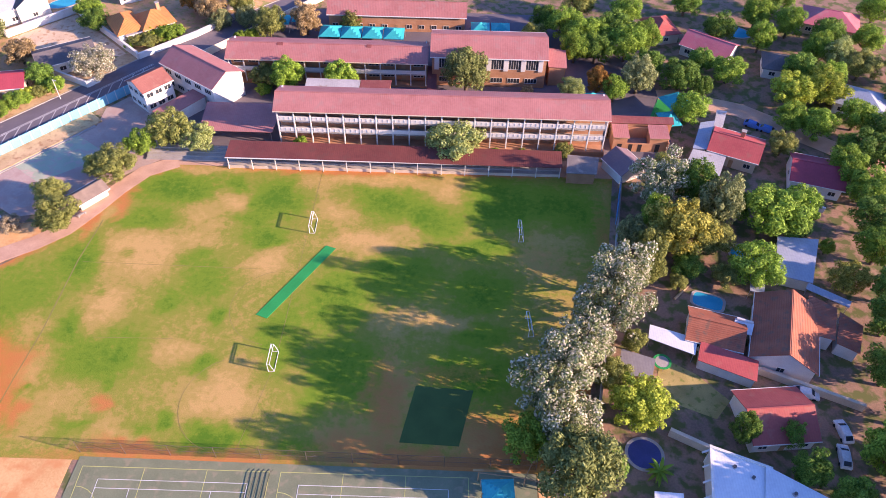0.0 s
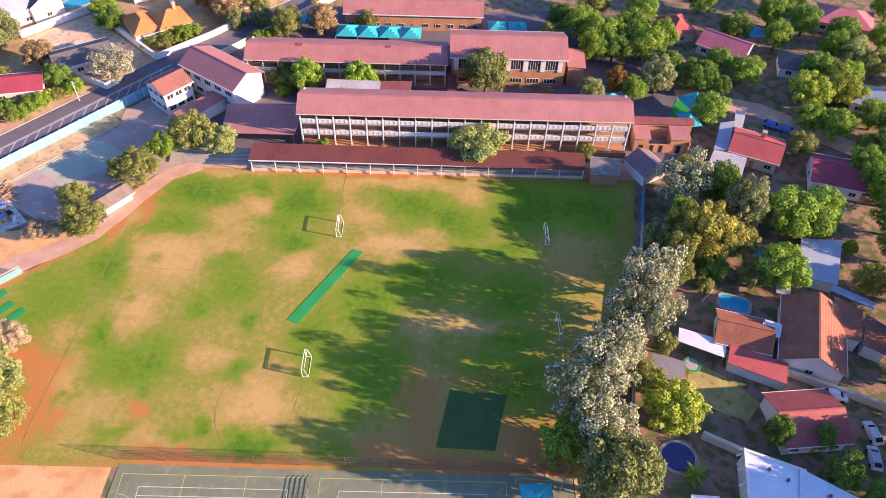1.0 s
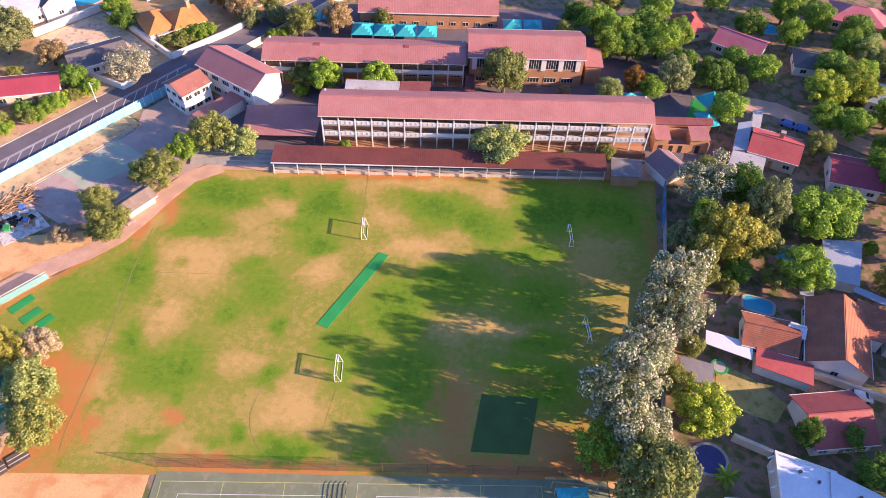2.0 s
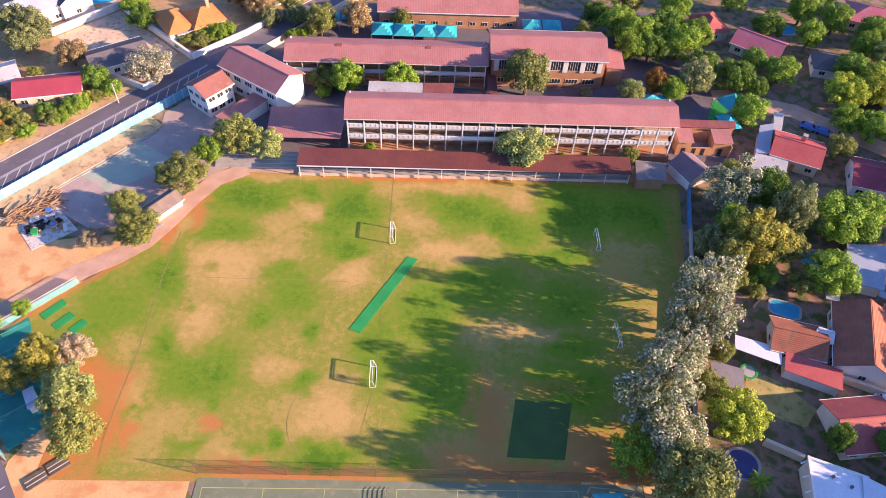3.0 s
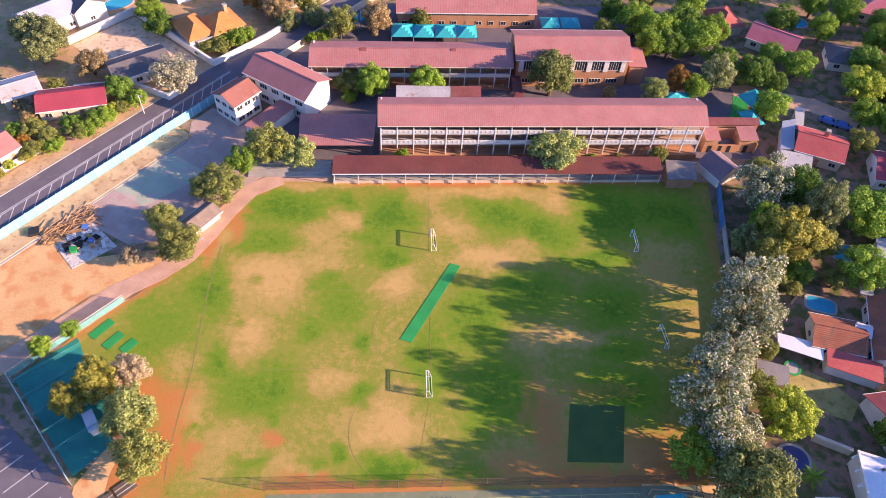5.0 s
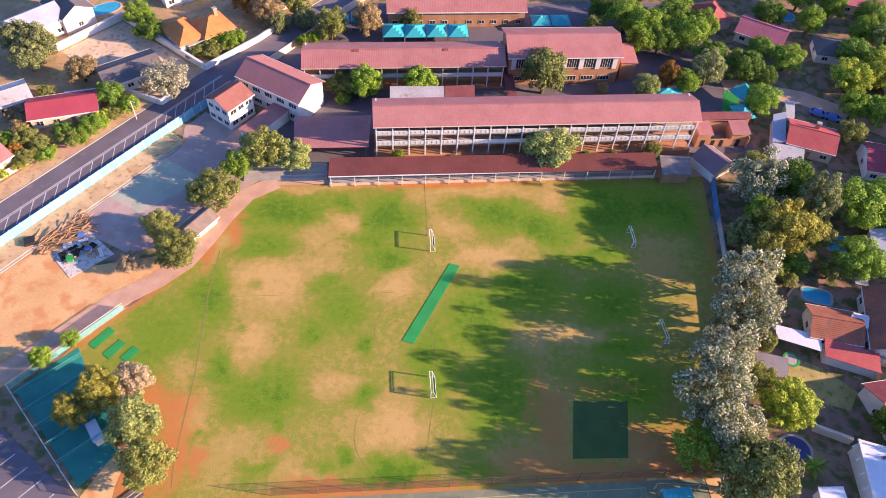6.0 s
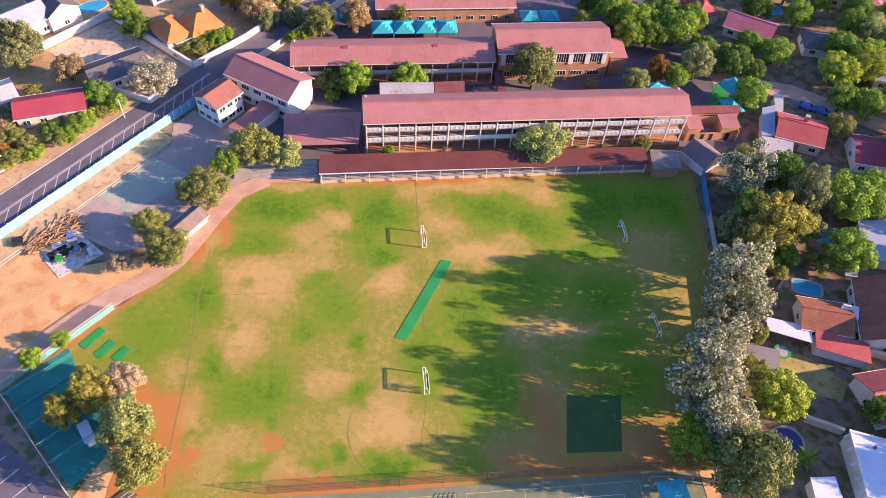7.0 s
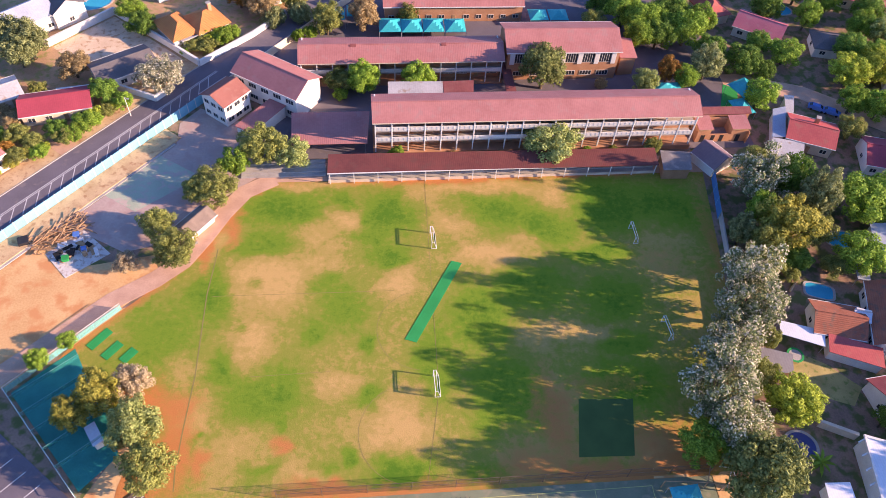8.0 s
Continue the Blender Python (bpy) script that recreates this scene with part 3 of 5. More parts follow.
# street on its terrace
structure("street_terrace", terrace(0.12, 90, -90, 113, -0.06), "garden_earth", "brown garden earth on the street terrace", "ground")
structure("road", terrace(0.2, 8.3, -90, 113, 0.0), "asphalt", "dark grey asphalt street with a painted rail lattice", "road")
structure("kerb", terrace(8.3, 8.55, -90, 113, 0.12), "concrete", "pale concrete street kerb", "kerb")
structure("verge", terrace(8.55, 13.0, -90, 62, 0.08), "sand", "sandy street verge with driveways", "pavement")
structure("bank", prism([along(-30, -5.0), along(40, -5.0), along(40, -0.15), along(-30, -0.15)], -0.2, 0.25), "sand", "pale sandy strip below the blue wall", "pavement")
structure("kerb_step", prism([along(-30, -5.6), along(38, -5.6), along(38, -5.0), along(-30, -5.0)], -0.2, 0.12), "concrete", "low concrete edging beside the hard court", "kerb")
structure("playground_court", prism([(-99, 112), (-86, 104), (-78, 106), (-70, 116), (-62, 123), (-57, 128), (-64, 140), (-76, 146), (-80, 141), along(38, -5.7), along(2, -5.7)], -0.2, 0.015), "hardcourt", "worn reddish hard court with faded green paint", "court")
structure("court_paint", prism([(-95.5, 121.5), (-85.5, 114.5), (-73.5, 124.0), (-84.0, 131.5)], 0.0, 0.022), "court_paint", "faded green painted rectangle on the hard court", "court")
structure("clay_yard", prism([(-125, 60), (-100, 76), (-84, 91), (-78, 97), (-80, 103), (-92, 101), (-99, 112), along(0, -5.7), along(-30, -5.7)], -0.2, -0.005), "clay", "orange bare earth yard with dry grass", "ground")
structure("clay_corner", prism([(-84, 20), (-56.5, 20), (-55, 53), (-64, 60), (-70, 80), (-80, 92), (-86, 90), (-92, 82), (-80, 62), (-84, 55)], -0.2, -0.008), "clay", "orange bare earth corner with dry grass", "ground")
structure("path", ribbon([(-104, 76), (-94, 85), (-86, 92.5), (-79, 97), (-74.5, 101), (-71, 107), (-68, 113), (-64, 119), (-58, 122.6)], 4.0, 0.03), "path", "pinkish trodden footpath along the field edge", "path")
structure("apron", prism([(-60, 121.6), (38, 121), (38, 126.4), (-60, 127)], -0.2, 0.035), "path", "paved strip along the covered stand", "pavement")
structure("school_yard", prism([(-62, 128), (-56, 128.5), (52, 128.5), (52, 190), (-58, 190), (-62, 160)], -0.2, 0.03), "asphalt", "dark paved school yard between the blocks", "pavement")
structure("side_road", ribbon([(42, 152), (56, 152.5), (71, 147.5), (90, 133), (130, 105)], 5.6, 0.02), "path", "dusty side lane between gardens", "road")
structure("car_park", prism([(-130, 20), (-60, 20), (-84.5, 54.4), (-99.5, 67.6), (-130, 70)], -0.2, 0.02), "asphalt", "asphalt car park with white bay lines", "road")
structure("courts_slab", prism([(-55.5, 20), (16, 20), (16, 52.0), (-54, 52.6)], -0.2, 0.02), "court", "green hard courts with white and yellow lines", "court")
structure("garden_lawn", prism([(36.5, 66.5), (46, 62.5), (49, 66), (44.5, 71), (39, 74.5)], -0.2, 0.0), "dry_lawn", "small back garden lawn", "lawn")


def lines(name, segs, width, z, mat, label):
    t = thing(name, 0, 0, 0, 0, label, "line marking", "", "structure")
    for a, b in segs:
        part("line", ribbon([a, b], width, z, 0.008), M[mat], t)
    return t


for k, x0 in enumerate((-53.0, -22.8)):
    W, yt = 28.5, 51.0
    segs = [((x0, yt), (x0 + W, yt)), ((x0, yt), (x0, 36)), ((x0 + W, yt), (x0 + W, 36))] + [((x0 + W * f, yt), (x0 + W * f, 36)) for f in (1 / 3, 2 / 3)]
    segs += [((x0 + 4.2 * math.sin(a), 43.6 + 4.2 * math.cos(a)), (x0 + 4.2 * math.sin(a + 0.26), 43.6 + 4.2 * math.cos(a + 0.26))) for a in [0.26 * i for i in range(12)]]
    lines("netball_lines", segs, 0.09, 0.036, "line_yellow", "faded yellow netball court lines")
    a, b = x0 + 3.0, x0 + 25.5
    lines("tennis_lines", [((a, 49.0), (b, 49.0)), ((a, 47.6), (b, 47.6)), ((a, 49.0), (a, 38)), ((b, 49.0), (b, 38)), (((a + b) / 2 - 6.1, 47.6), ((a + b) / 2 - 6.1, 39)), (((a + b) / 2 + 6.1, 47.6), ((a + b) / 2 + 6.1, 39))], 0.09, 0.048, "line_white", "white tennis court lines")
# painted lattice imitating the guard rail and its light and shadow on the road
bays = thing("parking_lines", 0, 0, 2.0, 0, "white lines painted in place of a street guard rail and its shadow pattern", "line marking", "", "structure")
for a, b in [(along(s, 0.9), along(s + 3.0, 3.7)) for s in np.arange(-24, 56, 2.9)] + [(along(-26, 3.7), along(60, 3.7)), (along(-26, 4.1), along(60, 4.1))]:
    part("line", ribbon([a, b], 0.12, 0.012, 0.008), M["line_white"], bays)
lines("car_park_lines", [((-98.5 - 5.0 * i * 0 + 2.6 * i, 65.0 - 2.35 * i), (-102.3 + 2.6 * i, 61.2 - 2.35 * i)) for i in range(8)], 0.12, 0.032, "line_white", "white car park bay lines")
# faint scorched pitch markings
burn = [((-27.2, 74), (-26, 121)), ((-30.5, 54), (-27.5, 69)), ((-68, 92.5), (-34, 92.0)), ((-60, 75), (-46, 75.2))]
burn += [((-29 - 8.6 * math.sin(a), 83 + 8.6 * math.cos(a)), (-29 - 8.6 * math.sin(a + 0.2), 83 + 8.6 * math.cos(a + 0.2))) for a in [0.2 * i for i in range(1, 15)]]
burn += [((-32.4 - 9 * math.sin(a), 62.8 + 9 * math.cos(a)), (-32.4 - 9 * math.sin(a + 0.2), 62.8 + 9 * math.cos(a + 0.2))) for a in [0.2 * i for i in range(2, 14)]]
M["track"] = material("track", (0.27, 0.22, 0.07), (0.20, 0.18, 0.05), 2, 5, bump=0)
structure("worn_track", ribbon([(-68.0, 104), (-68.4, 99), (-69.0, 93), (-69.1, 85), (-69.2, 75.8), (-70.0, 66), (-70.4, 59), (-70.2, 55.5)], 0.2, 0.02, 0.01), "track", "narrow worn footpath line across the grass", "path")
M["burn"] = material("scorched_line", (0.31, 0.235, 0.08), (0.21, 0.175, 0.05), 2, 6, bump=0)
lines("pitch_markings", burn, 0.08, 0.022, "burn", "faint dark scorched pitch markings")


# ---- school ----
def storey_block(x0, x1, y_front, y_back, z0, floors, storey, bays, eave, ridge_y, ridge_z, label, roof="roof_red", wall="brick"):
    """A gallery classroom block: columns, gallery slabs and parapets per bay, recessed brick wall with windows and doors, gable roof."""
    cx = (x0 + x1) / 2
    t = thing("classroom_block", cx, y_front, z0, 0, label, "school building")
    L, D = x1 - x0, y_back - y_front
    hx = L / 2
    step = L / bays
    part("plinth", boxed(-hx - 0.5, -0.5, -z0 - 0.1, hx + 0.5, D + 0.2, 0.0), M["brick"], t)
    yw = 2.1
    H = eave - z0
    part("wall", boxed(-hx, yw, 0, hx, yw + 0.3, H), M[wall], t)
    part("wall", boxed(-hx, D - 0.3, 0, hx, D, H), M[wall], t)
    for s in (-1, 1):
        part("wall", boxed(min(s * hx, s * (hx - 0.3)), yw + 0.3, 0, max(s * hx, s * (hx - 0.3)), D - 0.3, H + 0.6), M["white"], t)
    col_mesh = None
    for i in range(bays + 1):
        if col_mesh is None:
            c = part("column", boxed(-0.13, -0.16, 0, 0.13, 0.16, H, bevel=0.02), M["white"], t)
            col_mesh = c.data
            c.matrix_basis = pose(-hx, 0, 0)
        else:
            shared("column", col_mesh, t, pose(-hx + i * step, 0, 0))
    for f in range(1, floors):
        z = f * storey
        part("gallery_slab", boxed(-hx, -0.1, z - 0.22, hx, yw, z), M["concrete"], t)
    pm = dm = None
    for f in range(floors):
        z = f * storey
        for i in range(bays):
            px = -hx + (i + 0.5) * step
            if f:
                if pm is None:
                    bm = box(bmesh.new(), -step / 2 + 0.13, -0.1, 0.12, step / 2 - 0.13, 0.05, 1.12)
                    for k in range(3):
                        box(bm, -step / 2 + 0.5 + k * step / 3.4, -0.16, 0.3, -step / 2 + 0.62 + k * step / 3.4, -0.1, 1.0)
                    p = part("parapet", bm, M["white"], t)
                    pm = p.data
                    p.matrix_basis = pose(px, 0, z)
                else:
                    shared("parapet", pm, t, pose(px, 0, z))
            if i % 3 == 2:
                if dm is None:
                    p = part("door", boxed(-0.5, yw - 0.05, 0.02, 0.5, yw - 0.003, 2.1, bevel=0.015), M["timber"], t)
                    dm = p.data
                    p.matrix_basis = pose(px, 0, z)
                else:
                    shared("door", dm, t, pose(px, 0, z))
            else:
                window(t, px, yw, z + 0.95, 2.6, 1.35, bars=2)
    ry, rz_ = ridge_y - y_front, ridge_z - z0
    yb = D + 0.5
    part("roof_slope", slab([(-hx - 0.6, -0.75, H - 0.05), (hx + 0.6, -0.75, H - 0.05), (hx + 0.6, ry, rz_), (-hx - 0.6, ry, rz_)], 0.14), M[roof], t)
    part("roof_slope", slab([(-hx - 0.6, ry, rz_), (hx + 0.6, ry, rz_), (hx + 0.6, yb, H - 0.05), (-hx - 0.6, yb, H - 0.05)], 0.14), M[roof], t)
    part("ridge_cap", boxed(-hx - 0.6, ry - 0.2, rz_ - 0.03, hx + 0.6, ry + 0.2, rz_ + 0.07, bevel=0.03), M[roof], t)
    part("fascia", boxed(-hx - 0.6, -0.87, H - 0.3, hx + 0.6, -0.752, H - 0.13), M["cream"], t)
    return t


storey_block(-36.2, 35.2, 128.9, 137.2, 1.3, 3, 2.95, 20, 10.2, 132.6, 12.2, "three-storey brick classroom block with white galleries and red roof")
storey_block(-52.8, -5.0, 153.6, 162.4, 0.3, 2, 3.1, 13, 7.0, 157.6, 8.8, "two-storey classroom block with galleries and red roof", "roof_red")

for x_, w_ in ((-40.5, 1.5), (-18.9, 1.2)):
    sk = thing("roof_hatch", x_, 157.3, 8.66, 0, "dark roof hatch on a sheet metal roof", "roof hatch")
    part("hatch", slab([(-w_ / 2, -0.45, -0.05), (w_ / 2, -0.45, -0.05), (w_ / 2, 0.3, 0.28), (-w_ / 2, 0.3, 0.28)], 0.12), M["roof_dull"], sk)
    part("kerb", boxed(-w_ / 2 + 0.1, -0.35, -0.25, w_ / 2 - 0.1, 0.2, -0.06), M["steel"], sk)
hall = house("assembly_hall", 10.3, 160.3, 0, 27.6, 11.6, 8.4, 2.3, "roof_red", "brick", label="tall school hall with white windows under a red roof", category="school building", win=False)
for i in range(7):
    part("pilaster", boxed(-13.25 + i * 4.2, -6.0, 4.6, -12.15 + i * 4.2, -5.81, 8.2), M["white"], hall)
    if i < 6:
        window(hall, -10.6 + i * 4.2, -5.8, 5.0, 3.0, 2.7, bars=4)
        window(hall, -10.6 + i * 4.2, -5.8, 1.2, 3.0, 1.4, bars=3)
lean_to("hall_annex", [(24.8, 155.3, 5.6), (29.4, 155.6, 5.2), (29.8, 163.6, 5.2), (25.0, 164.0, 5.6)], "roof_red", "low annex with red sheet roof beside the hall", "school building", False, "brick")

gym = house("gymnasium", -58.2, 149.6, -35.0, 17.6, 9.0, 6.8, 2.2, "roof_red", "white", label="white two-storey school block with pink-red gable roof", category="school building", win=False)
for i in range(5):
    for z in (1.0, 4.2):
        window(gym, -7.0 + i * 3.5, -4.5, z, 2.2, 1.3, bars=2)
offices = house("office_block", -69.4, 144.6, 49.0, 7.4, 7.0, 5.9, 1.6, "roof_rust", "white", label="small two-storey white office block with tiled roof", category="school building", win=False, over=0.4)
for i in range(3):
    for z in (0.9, 3.9):
        window(offices, -2.3 + i * 2.3, -3.5, z, 1.7, 1.2)
        window(offices, -3.7, -2.2 + i * 2.2, z, 1.5, 1.2, axis="x", out=1)
lean_to("low_store", [(-67.1, 136.6, 2.9), (-63.3, 133.8, 2.9), (-56.0, 142.4, 3.4), (-59.8, 145.0, 3.4)], "roof_red", "low outbuilding with red sheet roof", "shed", False, "white")
lean_to("entrance_canopy", [(-54.3, 129.2, 3.6), (-38.0, 129.2, 3.6), (-37.2, 138.7, 4.4), (-54.6, 138.8, 4.4)], "roof_red", "red sheet roof canopy on brick piers", "canopy", True)
lean_to("grey_annex", [(-32.8, 143.2, 5.6), (-20.2, 143.0, 5.6), (-20.0, 146.6, 6.2), (-32.7, 146.8, 6.2)], "roof_grey", "grey corrugated roof annex behind the classrooms", "shed", False, "brick")
lean_to("red_annex", [(-20.0, 143.0, 5.6), (-13.1, 143.1, 5.6), (-12.7, 146.8, 6.2), (-19.9, 146.6, 6.2)], "roof_dull", "small annex with dark red sheet roof", "shed", False, "brick")
admin = house("admin_block", -13.8, 183.0, 0, 36.5, 7.5, 5.0, 2.0, "roof_red", "brick", label="long low school block with red roof", category="school building")
lean_to("covered_way", [(-4.6, 138, 3.0), (-2.0, 138, 3.0), (-2.4, 158, 3.2), (-4.6, 158, 3.2)], "roof_dull", "narrow red roofed covered walkway", "canopy", True)

# covered stand along the field
stand = thing("covered_stand", -10.6, 120.9, 0, 0, "long low covered stand with red sheet roof and white posts", "stand")
part("roof_sheet", slab([(-36.0, -0.3, 3.45), (36.0, -0.8, 3.45), (36.2, 4.1, 4.0), (-35.8, 4.7, 4.0)], 0.12), M["roof_stand"], stand)
part("fascia", boxed(-36.0, -0.62, 3.25, 36.0, -0.42, 3.42), M["white"], stand)
pmesh = None
for i in range(15):
    x = -35.6 + i * 5.1
    if pmesh is None:
        p = part("post", boxed(-0.08, -0.08, 0, 0.08, 0.08, 3.3), M["white"], stand)
        pmesh = p.data
        p.matrix_basis = pose(x, -0.2, 0)
    else:
        shared("post", pmesh, stand, pose(x, -0.2, 0))
    shared("post", pmesh, stand, pose(x, 4.0, 0))
for k in range(3):
    part("terrace_step", boxed(-36, 0.4 + k * 1.1, 0.0, 36, 1.5 + k * 1.1, 0.42 + 0.4 * k), M["concrete"], stand)
part("back_wall", boxed(-36, 3.7, 0, 36, 3.9, 2.2), M["brick"], stand)
part("parapet", boxed(-36, 0.1, 0, 36, 0.25, 0.7), M["cream"], stand)
steps = thing("terrace_steps", -56.5, 124.6, 0, 0, "open concrete terrace steps beside the stand", "steps")
for k in range(4):
    part("step", boxed(-8.5, -1.6 + k * 1.0, 0, 9.3, -0.6 + k * 1.0, 0.3 + 0.3 * k), M["concrete"], steps)

# the roof's shade from its neighbours is partly in its darker concrete colour
lean_to("flat_roof_store", [(26.2, 118.9, 3.1), (32.6, 118.7, 3.1), (33.8, 124.1, 3.3), (27.0, 124.8, 3.3)], "weathered", "flat concrete roofed store beside the stand", "shed", False, "brick")
house("tuck_shop", 39.2, 123.6, -60, 6.4, 6.4, 2.7, 1.9, "roof_shade_mauve", "white", label="small pavilion with gable roof in a shade-darkened mauve", category="shed", win=False, over=0.3)
# stair tower and toilets at the end of the main block
ab = thing("ablution_block", 43.0, 130.8, 0, 0, "orange brick ablution block with an open yard", "school building")
for x0, x1 in ((-5.2, -2.1), (2.9, 6.8)):
    part("wall", boxed(x0, -0.2, 0, x1, 3.6, 4.1), M["brick"], ab)
    part("roof_slope", slab([(x0 - 0.25, -0.6, 4.15), (x1 + 0.25, -0.6, 4.15), (x1 + 0.25, 3.7, 4.7), (x0 - 0.25, 3.7, 4.7)], 0.12), M["roof_red"], ab)
    part("fascia", boxed(x0 - 0.25, -0.68, 3.95, x1 + 0.25, -0.603, 4.13), M["timber"], ab)
    # no hole in the wall: a near-black sheet paints the doorway's inner shade
    part("shade_opening", boxed((x0 + x1) / 2 - 0.5, -0.23, 0.02, (x0 + x1) / 2 + 0.5, -0.203, 2.1), M["dark"], ab)
part("wall", boxed(-2.1, 3.35, 0, 2.9, 3.6, 4.1), M["brick"], ab)
part("wall", boxed(-2.1, -0.2, 0, 2.9, 0.02, 2.3), M["brick"], ab)
part("yard_slab", boxed(-2.1, 0.02, 0, 2.9, 3.35, 1.2), M["weathered"], ab)
# two more doorways whose inside shade is a near-black sheet
for x in (-1.2, 0.9):
    part("shade_opening", boxed(x - 0.45, -0.23, 0.02, x + 0.45, -0.203, 2.05), M["dark"], ab)
part("buttress", boxed(6.82, -0.9, 0, 7.1, 1.4, 3.2, bevel=0.05), M["brick"], ab)
lean_to("rear_lean_to", [(37.0, 134.75, 4.75), (51.6, 134.75, 4.75), (51.8, 136.9, 5.1), (37.0, 137.1, 5.1)], "roof_dull", "low red roof behind the ablution block", "shed", False, "brick")


def sail(name, x, y, w, d, z, label, rz=0.0):
    """A pyramid shade sail on four steel posts."""
    t = thing(name, x, y, 0, rz, label, "shade sail", "shade sails")
    bm = bmesh.new()
    n = 8
    v = [[bm.verts.new(((i / n - 0.5) * w, (j / n - 0.5) * d, z + 1.5 * (1 - max(abs(2 * i / n - 1), abs(2 * j / n - 1))) ** 1.3 - 0.0)) for i in range(n + 1)] for j in range(n + 1)]
    for j in range(n):
        for i in range(n):
            bm.faces.new((v[j][i], v[j][i + 1], v[j + 1][i + 1], v[j + 1][i]))
    low = [[bm.verts.new((q.co.x, q.co.y, q.co.z - 0.04)) for q in rw] for rw in v]
    for j in range(n):
        for i in range(n):
            bm.faces.new((low[j][i], low[j + 1][i], low[j + 1][i + 1], low[j][i + 1]))
    part("canopy", bm, M["teal"], t)
    for a, b in ((-1, -1), (1, -1), (1, 1), (-1, 1)):
        part("post", tube((a * w / 2, b * d / 2, 0), (a * w / 2, b * d / 2, z + 0.02), 0.06), M["steel"], t)
    return t


for x, y, w, d in ((-31.0, 174.0, 5.6, 6), (-25.4, 173.8, 5.4, 6), (-19.8, 173.8, 5.4, 6), (-14.2, 173.6, 5.4, 6), (8.6, 178.0, 5.0, 5), (14.0, 178.0, 5.0, 5), (-45.0, 179, 5, 5), (-39.5, 180.5, 5, 5)):
    sail("shade_sail", x, y, w, d, 2.7, "teal cloth shade sail on steel posts in the school yard")
sail("shade_sail", 54.6, 146.2, 6.0, 6.0, 3.0, "turquoise pointed shade sail beside a green play court", 25)
sail("shade_sail", 34.8, 147.2, 8.0, 4.0, 2.6, "teal cloth shade sail half hidden under trees", 0)
sail("shade_sail", 52.1, 140.2, 4.4, 5.6, 2.2, "low dark turquoise shade cloth beside the play court", 12)
sail("shade_sail", 10.0, 47.6, 4.8, 4.4, 2.4, "bright blue-green shade sail beside the hard courts", 3)
part("green_court", prism([(48.0, 141.8), (52.2, 141.4), (55.0, 149.2), (51.8, 151.2)], -0.1, 0.06), M["astro"])
tagged(bpy.data.objects["green_court"], "small green artificial turf play court", "court", "", "structure")

# ---- field things ----
cr = structure("cricket_strip", prism([(-32.6, 81.0), (-30.5, 80.2), (-20.3, 97.9), (-22.3, 98.6)], 0.0, 0.07), "astro", "bright green artificial cricket strip on the field", "pitch")
dm_ = structure("turf_mat", prism([(-5.2, 56.6), (4.2, 56.2), (6.5, 66.5), (-3.1, 67.1)], 0.0, 0.03), "astro_dark", "dark green rectangular turf square in tree shade", "pitch")
for k, (x, y) in enumerate(((-86.7, 84.3), (-84.1, 81.8), (-81.1, 80.6))):
    mt = thing("practice_mat", x, y, 0.03, 51, "green artificial practice pitch mat by the nets", "pitch", "practice mats")
    part("mat", boxed(-2.3 + 0.4 * k, -0.85, 0, 2.3 - 0.4 * k, 0.85, 0.04), M["astro"], mt)


def goal(x, y, rz, label):
    t = thing("goal", x, y, 0, rz, label, "goal", "football goals")
    W, Hh, D = 4.1, 2.1, 1.0
    for s in (-1, 1):
        part("goal_post", tube((0, s * W / 2, 0), (0, s * W / 2, Hh + 0.06), 0.065, sides=8), M["white"], t)
        part("stay", tube((D, s * W / 2, 0.05), (0.45, s * W / 2, Hh), 0.045), M["white"], t)
        part("top_stay", tube((0, s * W / 2, Hh), (0.45, s * W / 2, Hh), 0.045), M["white"], t)
        part("side_rail", tube((0, s * W / 2, 0.05), (D, s * W / 2, 0.05), 0.045), M["white"], t)
    part("crossbar", tube((0, -W / 2, Hh), (0, W / 2, Hh), 0.065, sides=8), M["white"], t)
    part("back_bar", tube((D, -W / 2, 0.05), (D, W / 2, 0.05), 0.045), M["white"], t)
    part("rear_top_bar", tube((0.45, -W / 2, Hh), (0.45, W / 2, Hh), 0.045), M["white"], t)
    return t


goal(-28.1, 71.1, 0, "white steel football goal on the dry grass")
goal(-26.0, 103.9, 0, "white steel football goal on the dry grass")
goal(15.6, 103.2, 0, "white steel football goal in tree shade")
goal(16.1, 79.9, 4, "white steel football goal in tree shade")


def fence(name, pts, height, spacing, label, mat="steel", rails=2, mesh=None):
    """Posts, rails and a fine open net along a line of plan points."""
    t = thing(name, pts[0][0], pts[0][1], 0, 0, label, "fence")
    o = Vector(pts[0])
    for a, b in zip(pts, pts[1:]):
        a, b = Vector(a) - o, Vector(b) - o
        n = max(1, round((b - a).length / spacing))
        for i in range(n + 1):
            p = a.lerp(b, i / n)
            part("post", tube((p.x, p.y, 0), (p.x, p.y, height), 0.045, sides=5), M[mat], t)
        for r in range(rails):
            z = height * (r + 1) / rails - 0.05
            part("rail", tube((a.x, a.y, z), (b.x, b.y, z), 0.03, sides=4), M[mat], t)
        if mesh:
            w = (b - a).orthogonal().normalized() * 0.01
            part("net", slab([(a.x, a.y, height), (b.x, b.y, height), (b.x + w.x, b.y + w.y, height), (a.x + w.x, a.y + w.y, height)], height - 0.05), M[mesh], t)
    return t


fence("court_fence", [(-54.2, 53.3), (16, 52.6)], 3.2, 7.0, "tall rusty wire fence between field and courts", "rust", 2, "net_veil")
